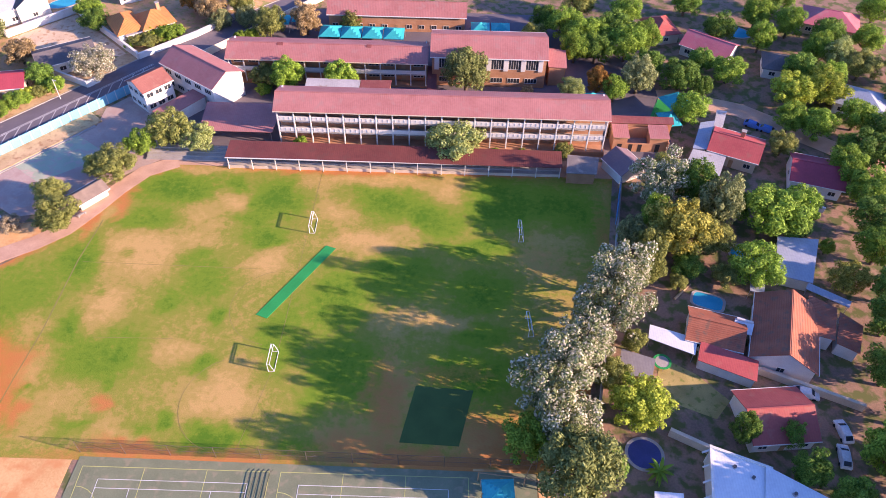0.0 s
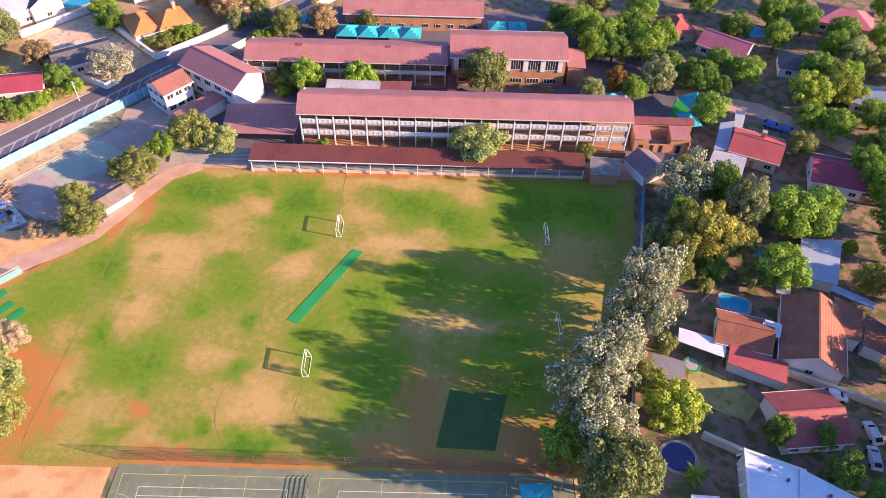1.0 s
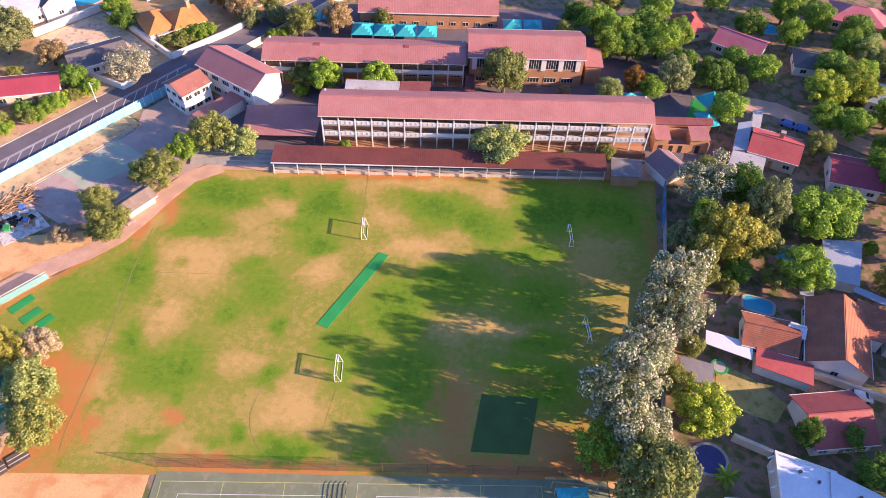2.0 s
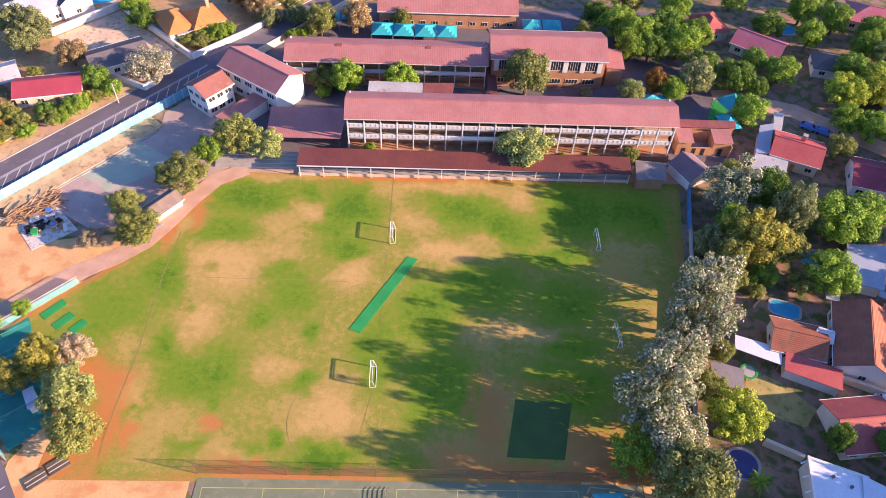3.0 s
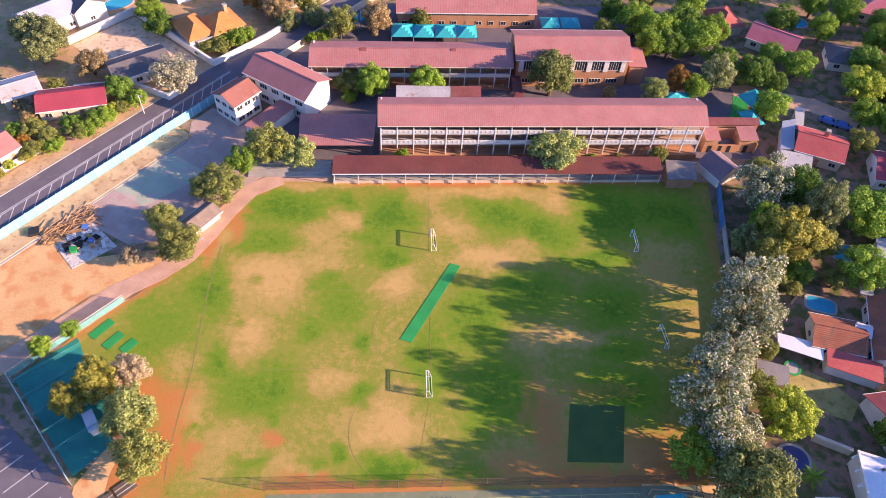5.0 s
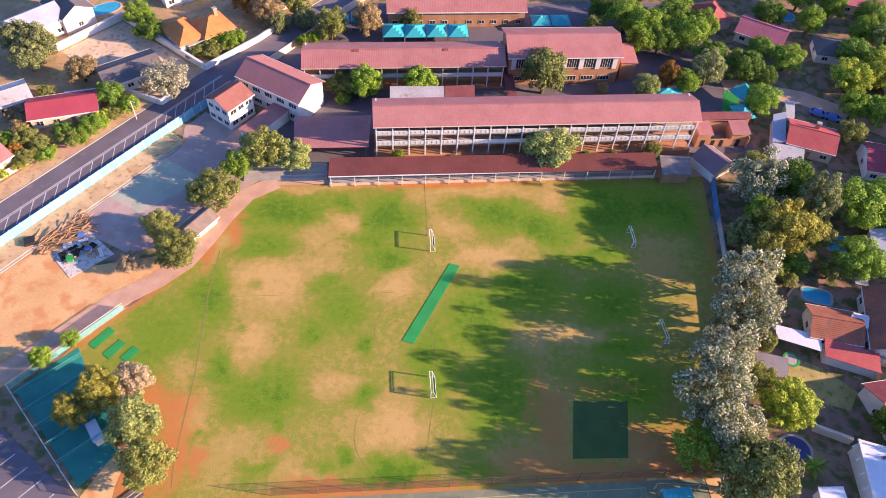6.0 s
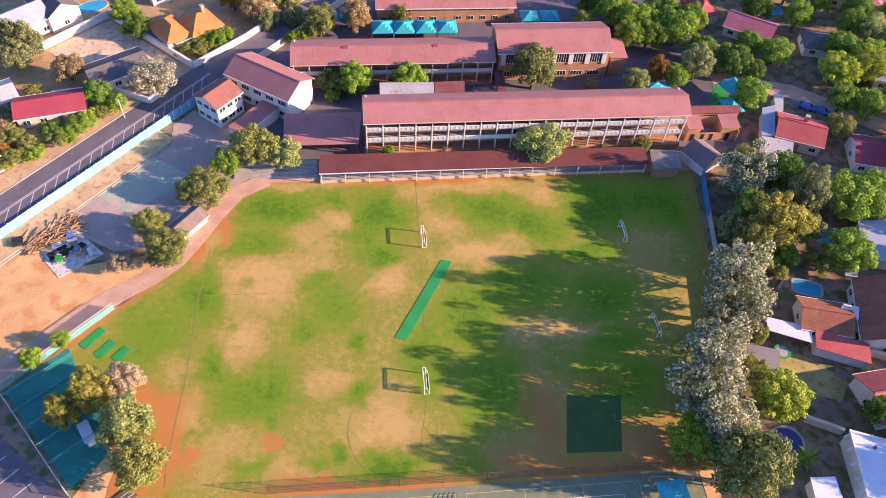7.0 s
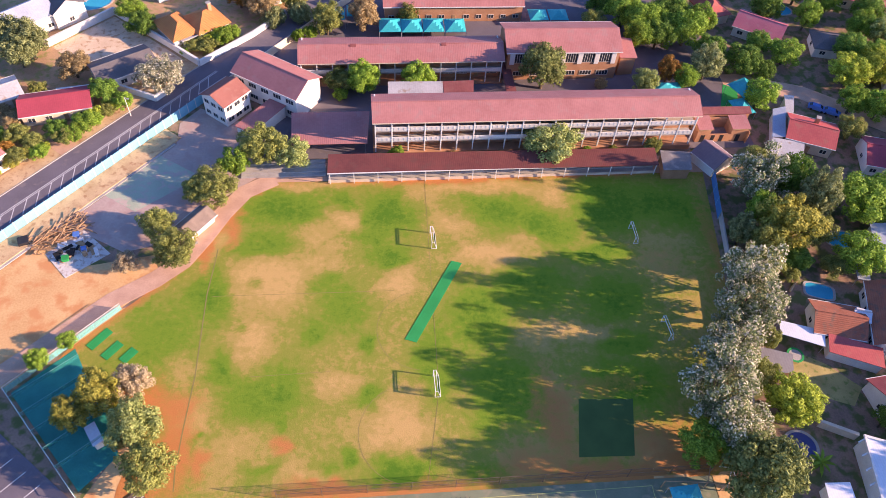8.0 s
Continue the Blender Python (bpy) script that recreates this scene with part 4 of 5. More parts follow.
# blue boundary wall on the street, panel by panel
bw = thing("boundary_wall", -108.7, 108.6, 0, 0, "light blue painted concrete panel wall along the street", "wall", "", "structure")
pan = None
for i in range(-12, 22):
    p = along(i * 2.35, 0)
    m = Matrix.Translation((p[0] + 108.7, p[1] - 108.6, 0)) @ pose(0, 0, 0, 0, 0, math.degrees(math.atan2(RD.y, RD.x)))
    if pan is None:
        q = part("panel", boxed(0.06, -0.06, 0, 2.29, 0.06, 2.5, bevel=0.015), M["blue_paint"], bw)
        q2 = part("post", boxed(-0.06, -0.1, 0, 0.06, 0.1, 2.65), M["white"], bw)
        pan = (q.data, q2.data)
        q.matrix_basis, q2.matrix_basis = m, m
    else:
        shared("panel", pan[0], bw, m)
        shared("post", pan[1], bw, m)

structure("retaining_wall", prism([along(51.8, -0.1), along(113, -0.1), along(113, 0.15), along(51.8, 0.15)], -0.1, 2.1), "cream", "plastered retaining wall below the street", "wall")

# net enclosure in the near corner
nets = thing("practice_nets", -84, 90.5, 0, 0, "teal practice net enclosure on poles", "net")
o = Vector((-84, 90.5))
A, B, C = Vector((-84, 90.5)), Vector((-100, 74.5)), Vector((-84.3, 55))
for a, b in ((A, B), (B, C)):
    a, b = a - o, b - o
    w = (b - a).orthogonal().normalized() * 0.05
    n = 8
    for i in range(n + 1):
        p = a.lerp(b, i / n)
        part("post", tube((p.x, p.y, 0), (p.x, p.y, 1.9), 0.05, sides=5), M["steel"], nets)
    part("top_rail", tube((a.x, a.y, 1.9), (b.x, b.y, 1.9), 0.05, sides=5), M["white"], nets)
    part("screen", slab([(a.x, a.y, 1.5), (b.x, b.y, 1.5), (b.x + w.x, b.y + w.y, 1.5), (a.x + w.x, a.y + w.y, 1.5)], 1.45), M["net_screen"], nets)
structure("net_floor", prism([(-99.2, 74.4), (-84.6, 56.5), (-79.5, 62), (-82.5, 69), (-87, 76), (-90.5, 82.5)], -0.1, 0.035), "net_teal", "dark teal turf floor inside the nets", "pitch")
for i in range(5):
    f = i / 5
    p = B.lerp(C, 0.12 + f * 0.8) - o
    part("divider_rail", tube((p.x, p.y, 2.7), (p.x + 9.5, p.y + 7.6, 2.7), 0.03, sides=5), M["net_pale"], nets)
    part("divider_net", slab([(p.x, p.y, 2.6), (p.x + 9.5, p.y + 7.6, 2.6), (p.x + 9.52, p.y + 7.58, 2.6), (p.x + 0.02, p.y - 0.02, 2.6)], 0.9), M["net_open"], nets)

hut = house("thatched_shelter", -72.6, 109.9, 52, 6.2, 3.6, 2.1, 1.0, "thatch", "cream", label="small shelter with brown thatched roof beside the court", category="shelter", win=False, over=0.5)
scr = thing("blue_screen", 36.6, 113, 0, 0, "tall blue netting screen at the field edge", "screen")
part("net", slab([(1.4, 5.6, 2.6), (1.44, 5.6, 2.6), (-1.06, -6.1, 2.6), (-1.1, -6.1, 2.6)], 2.5), M["blue_net"], scr)
for f in (0, 0.33, 0.66, 1):
    part("post", tube((1.42 - 2.5 * f, 5.6 - 11.7 * f, 0), (1.42 - 2.5 * f, 5.6 - 11.7 * f, 2.9), 0.05), M["blue_paint"], scr)

# ---- houses and gardens ----
lean = lean_to
house("red_house", 64.9, 130.0, -24, 10.2, 8.6, 3.4, 1.8, "roof_bright", "cream", label="single-storey house with bright red sheet roof", chimney=(0.6, 1.6))
lean("blue_roof_wing", [(55.0, 128.6, 3.0), (58.0, 128.2, 3.2), (62.2, 138.8, 3.2), (58.8, 138.2, 3.0)], "roof_blue", "house wing with blue-grey sheet roof", "house", False, "white")
lean("grey_carport", [(51.8, 122.0, 2.7), (58.9, 119.7, 2.7), (61.9, 126.3, 3.0), (55.0, 128.4, 3.0)], "roof_grey", "carport with pale corrugated roof")
lean("grey_strip_roof", [(61.0, 135.2, 3.0), (63.6, 136.9, 3.0), (65.9, 142.7, 3.1), (63.6, 143.2, 3.1)], "roof_grey", "narrow flat grey roof outbuilding", "shed", False, "white")
house("maroon_house", 80.0, 121.8, -16, 10.2, 9.2, 3.4, 1.9, "roof_maroon", "white", label="house with maroon sheet roof and white gable")
house("tiled_cottage", 48.6, 78.7, -15, 8.8, 6.8, 3.1, 1.7, "roof_tile", "white", label="cottage with weathered orange clay tile roof")
lean("white_carport", [(36.7, 76.6, 2.5), (44.1, 73.3, 2.5), (45.2, 76.6, 2.7), (37.4, 79.4, 2.7)], "roof_white", "long carport with white sheet roof")
lean("red_wing", [(44.3, 72.2, 2.6), (53.2, 68.2, 2.6), (54.4, 72.1, 3.0), (45.5, 75.9, 3.0)], "roof_bright", "low white wing with red sheet roof", "house", False, "white")
house("large_gabled_house", 60.5, 78.1, -108.5, 14.0, 10.2, 3.6, 2.9, "roof_tile", "white", label="large gabled house with red-brown roof and white end wall")
lean("rear_wing", [(64.6, 77.8, 3.6), (68.6, 76.6, 3.4), (71.4, 83.8, 3.4), (66.6, 86.0, 4.4)], "roof_tile", "house wing with red-brown roof", "house", False, "white")
lean("far_wing", [(68.8, 76.2, 3.2), (72.2, 74.2, 3.0), (74.9, 80.2, 3.0), (71.6, 83.0, 3.4)], "roof_tile", "low house wing with red-brown roof", "house", False, "white")
house("garden_house", 54.2, 61.7, 6, 10.0, 9.0, 3.3, 2.2, "roof_brickred", "white", label="house with bright red roof and white gable wall")
white_roof = lean("white_house_roof", [(40.2, 44.5, 3.7), (52.0, 40.0, 3.7), (50.6, 52.0, 4.3), (42.0, 55.4, 4.3)], "roof_white", "white roofed house wing with parapets", "house", False, "white")
for f in (0.08, 0.3, 0.52, 0.74, 0.95):
    q = (-6.0 + 1.8 * f, -3.48 + 10.9 * f, 3.54 + 0.6 * f)
    part("rafter", slab([(q[0] - 1.2, q[1] - 0.45, q[2]), (q[0] - 1.12, q[1] - 0.67, q[2]), (q[0] + 0.28, q[1] - 0.15, q[2]), (q[0] + 0.2, q[1] + 0.07, q[2])], 0.2), M["white"], white_roof)
part("parapet", slab([(-6.0, -3.48, 3.95), (-5.65, -3.52, 3.95), (-3.85, 7.38, 4.55), (-4.2, 7.42, 4.55)], 0.35), M["white"], white_roof)
part("parapet", slab([(-4.2, 7.42, 4.56), (-4.3, 7.0, 4.56), (4.3, 3.65, 4.56), (4.4, 4.02, 4.56)], 0.35), M["white"], white_roof)
lean("white_house_wing", [(48.2, 47.0, 4.2), (57.5, 43.0, 4.2), (58.0, 47.0, 4.6), (49.6, 52.2, 4.6)], "roof_white", "white roofed house wing with vents", "house", False, "white")
lean("white_garage", [(32.4, 45.2, 2.8), (36.8, 44.5, 2.8), (37.0, 48.2, 3.0), (32.8, 48.4, 3.0)], "roof_white", "white roofed garage beside the pool", "garage", False, "white")
lean("slate_roof_shed", [(63.1, 92.0, 2.8), (69.3, 90.1, 2.8), (73.8, 101.2, 3.2), (65.9, 101.7, 3.2)], "roof_blue", "garage with blue-grey sheet roof", "garage", False, "white")
lean("narrow_carport", [(67.8, 89.1, 2.4), (74.3, 84.8, 2.4), (75.1, 86.1, 2.6), (68.6, 90.4, 2.6)], "roof_blue", "narrow pale sheet roof beside the gabled house")
lean("garden_shed", [(30.3, 69.1, 2.4), (36.0, 68.4, 2.4), (37.1, 72.1, 2.7), (31.7, 74.0, 2.7)], "roof_ash", "garden shed with dull grey sheet roof", "shed", False, "timber")
lean("pool_pergola", [(57.2, 88.0, 2.6), (59.6, 87.4, 2.6), (61.8, 93.5, 2.7), (58.8, 94.4, 2.7)], "roof_blue", "small lean-to roof behind the pool", "shed", True)
house("pink_roof_house", 68.4, 172.0, -35, 12.0, 8.6, 3.2, 2.0, "roof_pink", "white", label="house with pinkish maroon roof among trees")
house("red_roof_house", 57.0, 180.8, -75, 9.0, 7.0, 3.2, 2.0, "roof_brickred", "cream", True, label="house with red hipped roof among trees")
house("hip_roof_house", 105.0, 187.0, -20, 14.0, 10.0, 3.2, 2.4, "roof_pink", "cream", True, label="house with red hipped roof behind trees")
house("slate_house", 99.5, 149.5, -25, 10.5, 8.6, 3.2, 2.2, "roof_blue", "white", True, label="house with blue-grey hipped roof")
house("grey_house", 85.2, 164.6, -14, 9.0, 7.6, 3.0, 1.8, "roof_dark", "white", True, label="grey-roofed house in deep tree shade")
house("maroon_cottage", -107.2, 146.0, 12, 14.0, 7.0, 3.2, 1.5, "roof_maroon", "cream", label="street house with dark red sheet roof")
house("dark_roof_house", -95.0, 159.0, 32, 13.0, 8.0, 3.3, 1.4, "roof_dark", "white", label="street house with dark flat-pitched roof")
house("orange_house", -77.6, 176.0, 36, 8.0, 8.4, 3.6, 2.4, "roof_orange", "white", True, label="house with orange clay tile hipped roof", chimney=(2, 1))
house("orange_wing", -84.6, 173.6, 126, 10.0, 6.4, 3.4, 2.0, "roof_orange", "white", True, label="house wing with orange clay tile hipped roof", win=False)
lean("grey_terrace", [(*raised(-82.4, 167.6)[:2], 4.9), (*raised(-77.4, 171.2)[:2], 4.9), (*raised(-79.6, 174.0)[:2], 5.0), (*raised(-84.2, 170.8)[:2], 5.0)], "roof_grey", "flat grey terrace roof before an orange tiled house", "house", False, "white")
house("dark_gable_house", -121.5, 177.5, 42, 12.0, 8.0, 4.6, 2.2, "roof_blue", "white", label="white house with blue-grey roof")
house("white_villa", -114.7, 183.7, -48, 10.0, 8.0, 4.8, 2.2, "roof_dark", "white", label="white villa with dark roof beside a pool")
house("grey_roof_cottage", -120.5, 150.0, 30, 8.0, 7.0, 3.0, 1.2, "roof_grey", "cream", label="cottage with grey sheet roof")
house("cream_cottage", -119.6, 129.4, 50, 7.0, 8.0, 3.2, 1.6, "roof_red", "cream", label="cream street house with red roof")
house("far_villa", -62.0, 192.0, 20, 13, 9, 3.4, 2.0, "roof_grey", "white", label="white house with grey roof up the street")
house("far_house", -88.0, 196.0, 30, 13, 9, 3.4, 2.0, "roof_blue", "white", label="white house with pale blue roof")


for x_, y_, z_ in ((45.0, 52.0, 3.95), (47.4, 50.4, 3.85), (52.6, 47.8, 4.42), (54.6, 46.4, 4.38), (56.0, 45.4, 4.33)):
    vt = thing("roof_vent", x_, y_, z_, 25, "small grey vent on a white roof", "roof vent", "roof vents")
    part("base", boxed(-0.3, -0.3, 0, 0.3, 0.3, 0.3, bevel=0.03), M["steel"], vt)
    part("cowl", tube((0, 0, 0.3), (0, 0, 0.62), 0.2, 0.26, 8), M["roof_dark"], vt)

def garden_wall(pts, height, mat, label, thick=0.25):
    lift = raised(*pts[0])[2]
    pts = [raised(*p)[:2] for p in pts]
    t = thing("garden_wall", pts[0][0], pts[0][1], lift, 0, label, "wall")
    for a, b in zip(pts, pts[1:]):
        d = Vector((b[0] - a[0], b[1] - a[1]))
        ang = math.degrees(math.atan2(d.y, d.x))
        q = part("wall", boxed(0, -thick / 2, 0, d.length, thick / 2, height, bevel=0.02), M[mat], t)
        q.matrix_basis = pose(a[0] - pts[0][0], a[1] - pts[0][1], 0, 0, 0, ang)
        c = part("coping", boxed(0, -thick / 2 - 0.06, height, d.length, thick / 2 + 0.06, height + 0.08), M[mat], t)
        c.matrix_basis = q.matrix_basis.copy()
    return t


garden_wall([(-128, 181.4), (-115.4, 170.4), (-102, 184), (-78.2, 162.0)], 1.9, "white", "white plastered garden boundary wall", 0.5)
garden_wall([(-78, 162), (-66, 173.6), (-58, 182)], 1.5, "white", "white plastered street wall", 0.4)
garden_wall([(-109, 152), (-97, 154), (-86.5, 149.0), (-84.5, 151.5)], 1.6, "white", "white plastered street wall", 0.4)
garden_wall([(-118, 123.5), (-107.5, 134.5)], 1.3, "white", "low white street wall with planted bed", 0.4)
garden_wall([(37.5, 59.4), (43.1, 56.5)], 1.8, "cream", "plastered garden dividing wall", 0.5)
garden_wall([(48.9, 71.0), (55.2, 71.6), (70.4, 64.9)], 1.6, "cream", "cream plastered boundary wall", 0.5)
garden_wall([(24.8, 45.0), (26.2, 60.0), (33.0, 92.0), (38.0, 118.0)], 1.8, "concrete", "grey precast boundary wall behind the tree row", 0.2)
garden_wall([(52, 119.6), (60.5, 116.2)], 1.5, "white", "white garden wall in front of the carport", 0.4)
garden_wall([(72.0, 117.2), (79.5, 112.2)], 1.3, "white", "white garden wall before the maroon house", 0.4)
structure("sand_court", prism([raised(x, y)[:2] for x, y in ((-114.5, 170.2), (-106, 162.5), (-93.0, 163.5), (-80.5, 162.8), (-101.9, 183.0))], 1.5, 1.96), "pale_sand", "pale sandy open yard inside white walls", "ground")
structure("drive", terrace(8.56, 16, 20, 24, 0.1), "path", "brick driveway across the verge", "pavement")


def ring(inner, outer, z0, z1):
    """One closed band between two outlines."""
    bm = bmesh.new()
    n = len(inner)
    loops = [[bm.verts.new((p[0], p[1], z)) for p in ps] for ps, z in ((inner, z0), (outer, z0), (outer, z1), (inner, z1))]
    for q in range(4):
        u, v = loops[q], loops[(q + 1) % 4]
        for i in range(n):
            j = (i + 1) % n
            bm.faces.new((u[i], u[j], v[j], v[i]))
    bmesh.ops.recalc_face_normals(bm, faces=bm.faces)
    return bm


def pool(x, y, rz, w, d, mat, label, rounded=False):
    x, y, lift = raised(x, y)
    t = thing("swimming_pool", x, y, lift - 0.02, rz, label, "pool")
    n = 28
    e = 1.0 if rounded else 0.5
    sg = lambda v: math.copysign(abs(v) ** e, v)
    inner = [(w / 2 * sg(math.cos(2 * math.pi * i / n)), d / 2 * sg(math.sin(2 * math.pi * i / n))) for i in range(n)]
    part("water", prism(inner, -0.02, 0.05), M[mat], t)
    k = 1 + 1.0 / max(w, d)
    part("coping", ring(inner, [(p[0] * k, p[1] * k) for p in inner], -0.02, 0.1), M["concrete"], t)


pool(50.0, 87.3, -20, 5.4, 3.4, "water", "small blue swimming pool with paved edge")
pool(33.2, 55.9, 0, 5.2, 5.0, "cover", "round pool under a dark blue cover", True)
pool(78.8, 183.8, -20, 8, 5.5, "water", "turquoise swimming pool between houses", True)
pool(-107.7, 188.9, 30, 8, 5, "water", "turquoise swimming pool beside a villa", True)
pool(60.5, 100.0, 0, 6.5, 4.5, "water", "garden pool shaded by tall trees", True)

tr = thing("trampoline", 38.8, 72.9, 0, 0, "round garden trampoline with green rim", "trampoline")
turn = [(math.cos(2 * math.pi * i / 20), math.sin(2 * math.pi * i / 20)) for i in range(20)]
bm = ring([(1.2 * c, 1.2 * s) for c, s in turn], [(1.6 * c, 1.6 * s) for c, s in turn], 0.78, 0.86)
part("rim", bm, M["astro"], tr, "green padded rim")
part("mat", prism([(1.2 * math.cos(2 * math.pi * i / 20), 1.2 * math.sin(2 * math.pi * i / 20)) for i in range(20)], 0.79, 0.82), M["concrete"], tr)
for i in range(4):
    part("leg", tube((1.4 * math.cos(i * 1.57), 1.4 * math.sin(i * 1.57), 0), (1.4 * math.cos(i * 1.57), 1.4 * math.sin(i * 1.57), 0.78), 0.04), M["steel"], tr)


def car(x, y, rz, mat, label):
    t = thing("car", x, y, 0, rz, label, "car")
    bm = bmesh.new()
    prof = [(-2.1, 0.3), (2.1, 0.3), (2.15, 0.7), (1.35, 0.92), (0.6, 1.42), (-1.2, 1.45), (-1.95, 0.98), (-2.15, 0.75)]
    a = [bm.verts.new((x_, -0.85 if z_ < 1 else -0.66, z_)) for x_, z_ in prof]
    b = [bm.verts.new((x_, 0.85 if z_ < 1 else 0.66, z_)) for x_, z_ in prof]
    bm.faces.new(a)
    bm.faces.new(b[::-1])
    for i in range(len(prof)):
        j = (i + 1) % len(prof)
        bm.faces.new((a[j], a[i], b[i], b[j]))
    bmesh.ops.recalc_face_normals(bm, faces=bm.faces)
    bmesh.ops.bevel(bm, geom=list(bm.edges), offset=0.06, segments=2, affect="EDGES")
    part("body", bm, M[mat], t)
    part("windscreen", slab([(1.27, -0.6, 0.99), (1.27, 0.6, 0.99), (0.68, 0.55, 1.405), (0.68, -0.55, 1.405)], 0.02), M["glass"], t)
    part("rear_window", slab([(-1.88, -0.58, 1.06), (-1.28, -0.55, 1.44), (-1.28, 0.55, 1.44), (-1.88, 0.58, 1.06)], 0.02), M["glass"], t)
    for sx in (-1.3, 1.3):
        for sy in (-0.78, 0.78):
            part("wheel", tube((sx, sy - 0.1, 0.31), (sx, sy + 0.1, 0.31), 0.31, sides=14), M["rubber"], t)
    return t


car(61.8, 67.6, -15, "car_white", "white hatchback car parked by the boundary wall")
car(65.6, 60.6, 95, "car_white", "white hatchback car parked in a driveway")
car(64.2, 56.2, 80, "car_white", "white car parked under a tree")
car(72.3, 141.0, -30, "car_blue", "blue car parked in a shaded lane")
car(75.4, 139.3, -30, "car_blue", "blue car parked in a shaded lane")

# wood pile, slab and play things by the hard court
slab_ = structure("concrete_slab", prism([(-100.6, 104.2), (-95.6, 98.2), (-88.4, 103.8), (-94.6, 110.0)], -0.1, 0.06), "pale_concrete", "pale cracked concrete slab with strewn play things", "pavement")
rng = random.Random(4)
pile = thing("timber_pile", -99.3, 109.2, 0, 0, "untidy pile of weathered poles and planks", "timber pile")
for i in range(150):
    x, y = rng.uniform(-6.5, 5), rng.uniform(-3.2, 3.2)
    x, y = x * 0.72 - y * 0.4, x * 0.6 + y * 0.6
    a, ln = rng.uniform(-0.5, 1.4), rng.uniform(1.2, 3.4)
    z = rng.uniform(0.06, 0.7)
    part("pole", tube((x, y, z), (x + math.cos(a) * ln, y + math.sin(a) * ln, max(0.06, z + rng.uniform(-0.4, 0.4))), 0.08, sides=5), M["timber"], pile)
crate = thing("crate_lid", -105.2, 107.4, 0, 20, "dark square tank lid beside the timber", "tank")
part("body", boxed(-1, -1, 0, 1, 1, 0.9, bevel=0.05), M["dark"], crate)
for x, y, w, mt_, lb in ((-95.6, 108.5, 1.1, "car_blue", "blue plastic bin by the slab"), (-96.4, 102.6, 1.2, "astro", "green plastic play table on the slab"), (-93.4, 104.8, 0.9, "car_blue", "blue plastic play bin on the slab"), (-93.0, 103.6, 0.8, "timber", "brown play box on the slab"), (-97.6, 104.2, 0.7, "rubber", "old tyre stack on the slab")):
    b = thing("play_box", x, y, 0.06, rng.uniform(0, 90), lb, "play thing")
    part("body", boxed(-w / 2, -w / 2, 0, w / 2, w / 2, 0.7, bevel=0.08), M[mt_], b)
    part("lid", boxed(-w / 2 - 0.05, -w / 2 - 0.05, 0.7, w / 2 + 0.05, w / 2 + 0.05, 0.78), M[mt_], b)

for i in range(26):
    u, v = rng.uniform(0.08, 0.92), rng.uniform(0.08, 0.92)
    x, y = -100.6 + 5.0 * u + 6.0 * v * 0.98, 104.2 - 6.0 * u + 5.8 * v
    w, d, h = rng.uniform(0.4, 1.3), rng.uniform(0.25, 0.6), rng.uniform(0.1, 0.5)
    mt_, lb = rng.choice((("white", "white painted board lying on the concrete slab"), ("timber", "weathered plank lying on the concrete slab"), ("roof_grey", "grey metal offcut lying on the concrete slab"), ("rubber", "black rubber tyre piece on the concrete slab")))
    b = thing("scrap_piece", x, y, 0.06, rng.uniform(0, 180), lb, "scrap", "scrap on the slab")
    part("body", boxed(-w, -d, 0, w, d, h, bevel=0.04), M[mt_], b)

palm = thing("palm", 34.7, 52.4, 0, 0, "small garden palm with arching green fronds", "palm")
part("trunk", tube((0, 0, 0), (0, 0, 1.3), 0.22, 0.17, 8), M["bark"], palm)
for i in range(16):
    a, up_ = i * 2.4, 0.35 + 0.5 * (i % 3)
    d, s_ = Vector((math.cos(a), math.sin(a), 0)), Vector((-math.sin(a), math.cos(a), 0))
    bm = bmesh.new()
    spine = [Vector((0, 0, 1.3)) + d * (2.1 * f) + Vector((0, 0, up_ * 2.2 * f - 2.0 * f * f)) for f in (0, 0.25, 0.5, 0.75, 1)]
    rows = [(bm.verts.new(p - s_ * w - Vector((0, 0, w * 0.4))), bm.verts.new(p), bm.verts.new(p + s_ * w - Vector((0, 0, w * 0.4)))) for p, w in zip(spine, (0.05, 0.24, 0.28, 0.2, 0.02))]
    for r0, r1 in zip(rows, rows[1:]):
        bm.faces.new((r0[0], r0[1], r1[1], r1[0]))
        bm.faces.new((r0[1], r0[2], r1[2], r1[1]))
    part("frond", bm, LEAF["G"], palm)
rock = thing("garden_rock", 32.5, 61.3, 0, 30, "pale boulder feature beside the pool", "rock")
bm = bmesh.new()
bmesh.ops.create_icosphere(bm, subdivisions=3, radius=0.9)
for v in bm.verts:
    v.co *= 1 + 0.3 * noise.noise(v.co * 1.6)
    v.co.z = v.co.z * 0.8 + 0.55
part("boulder", bm, M["concrete"], rock)
trunk = thing("fallen_trunk", 45.6, 89.2, 0, 45, "bleached fallen tree trunk beside the pool", "log")
part("log", tube((-2.6, 0, 0.3), (2.6, 0, 0.45), 0.26, 0.16, 8), M["sand"], trunk)
part("branch", tube((1.2, 0, 0.4), (2.4, 0.9, 1.0), 0.1, 0.05, 6), M["sand"], trunk)
swing = thing("swing_frame", 18.9, 50.0, 0, 0, "white steel swing frame behind the courts", "swing")
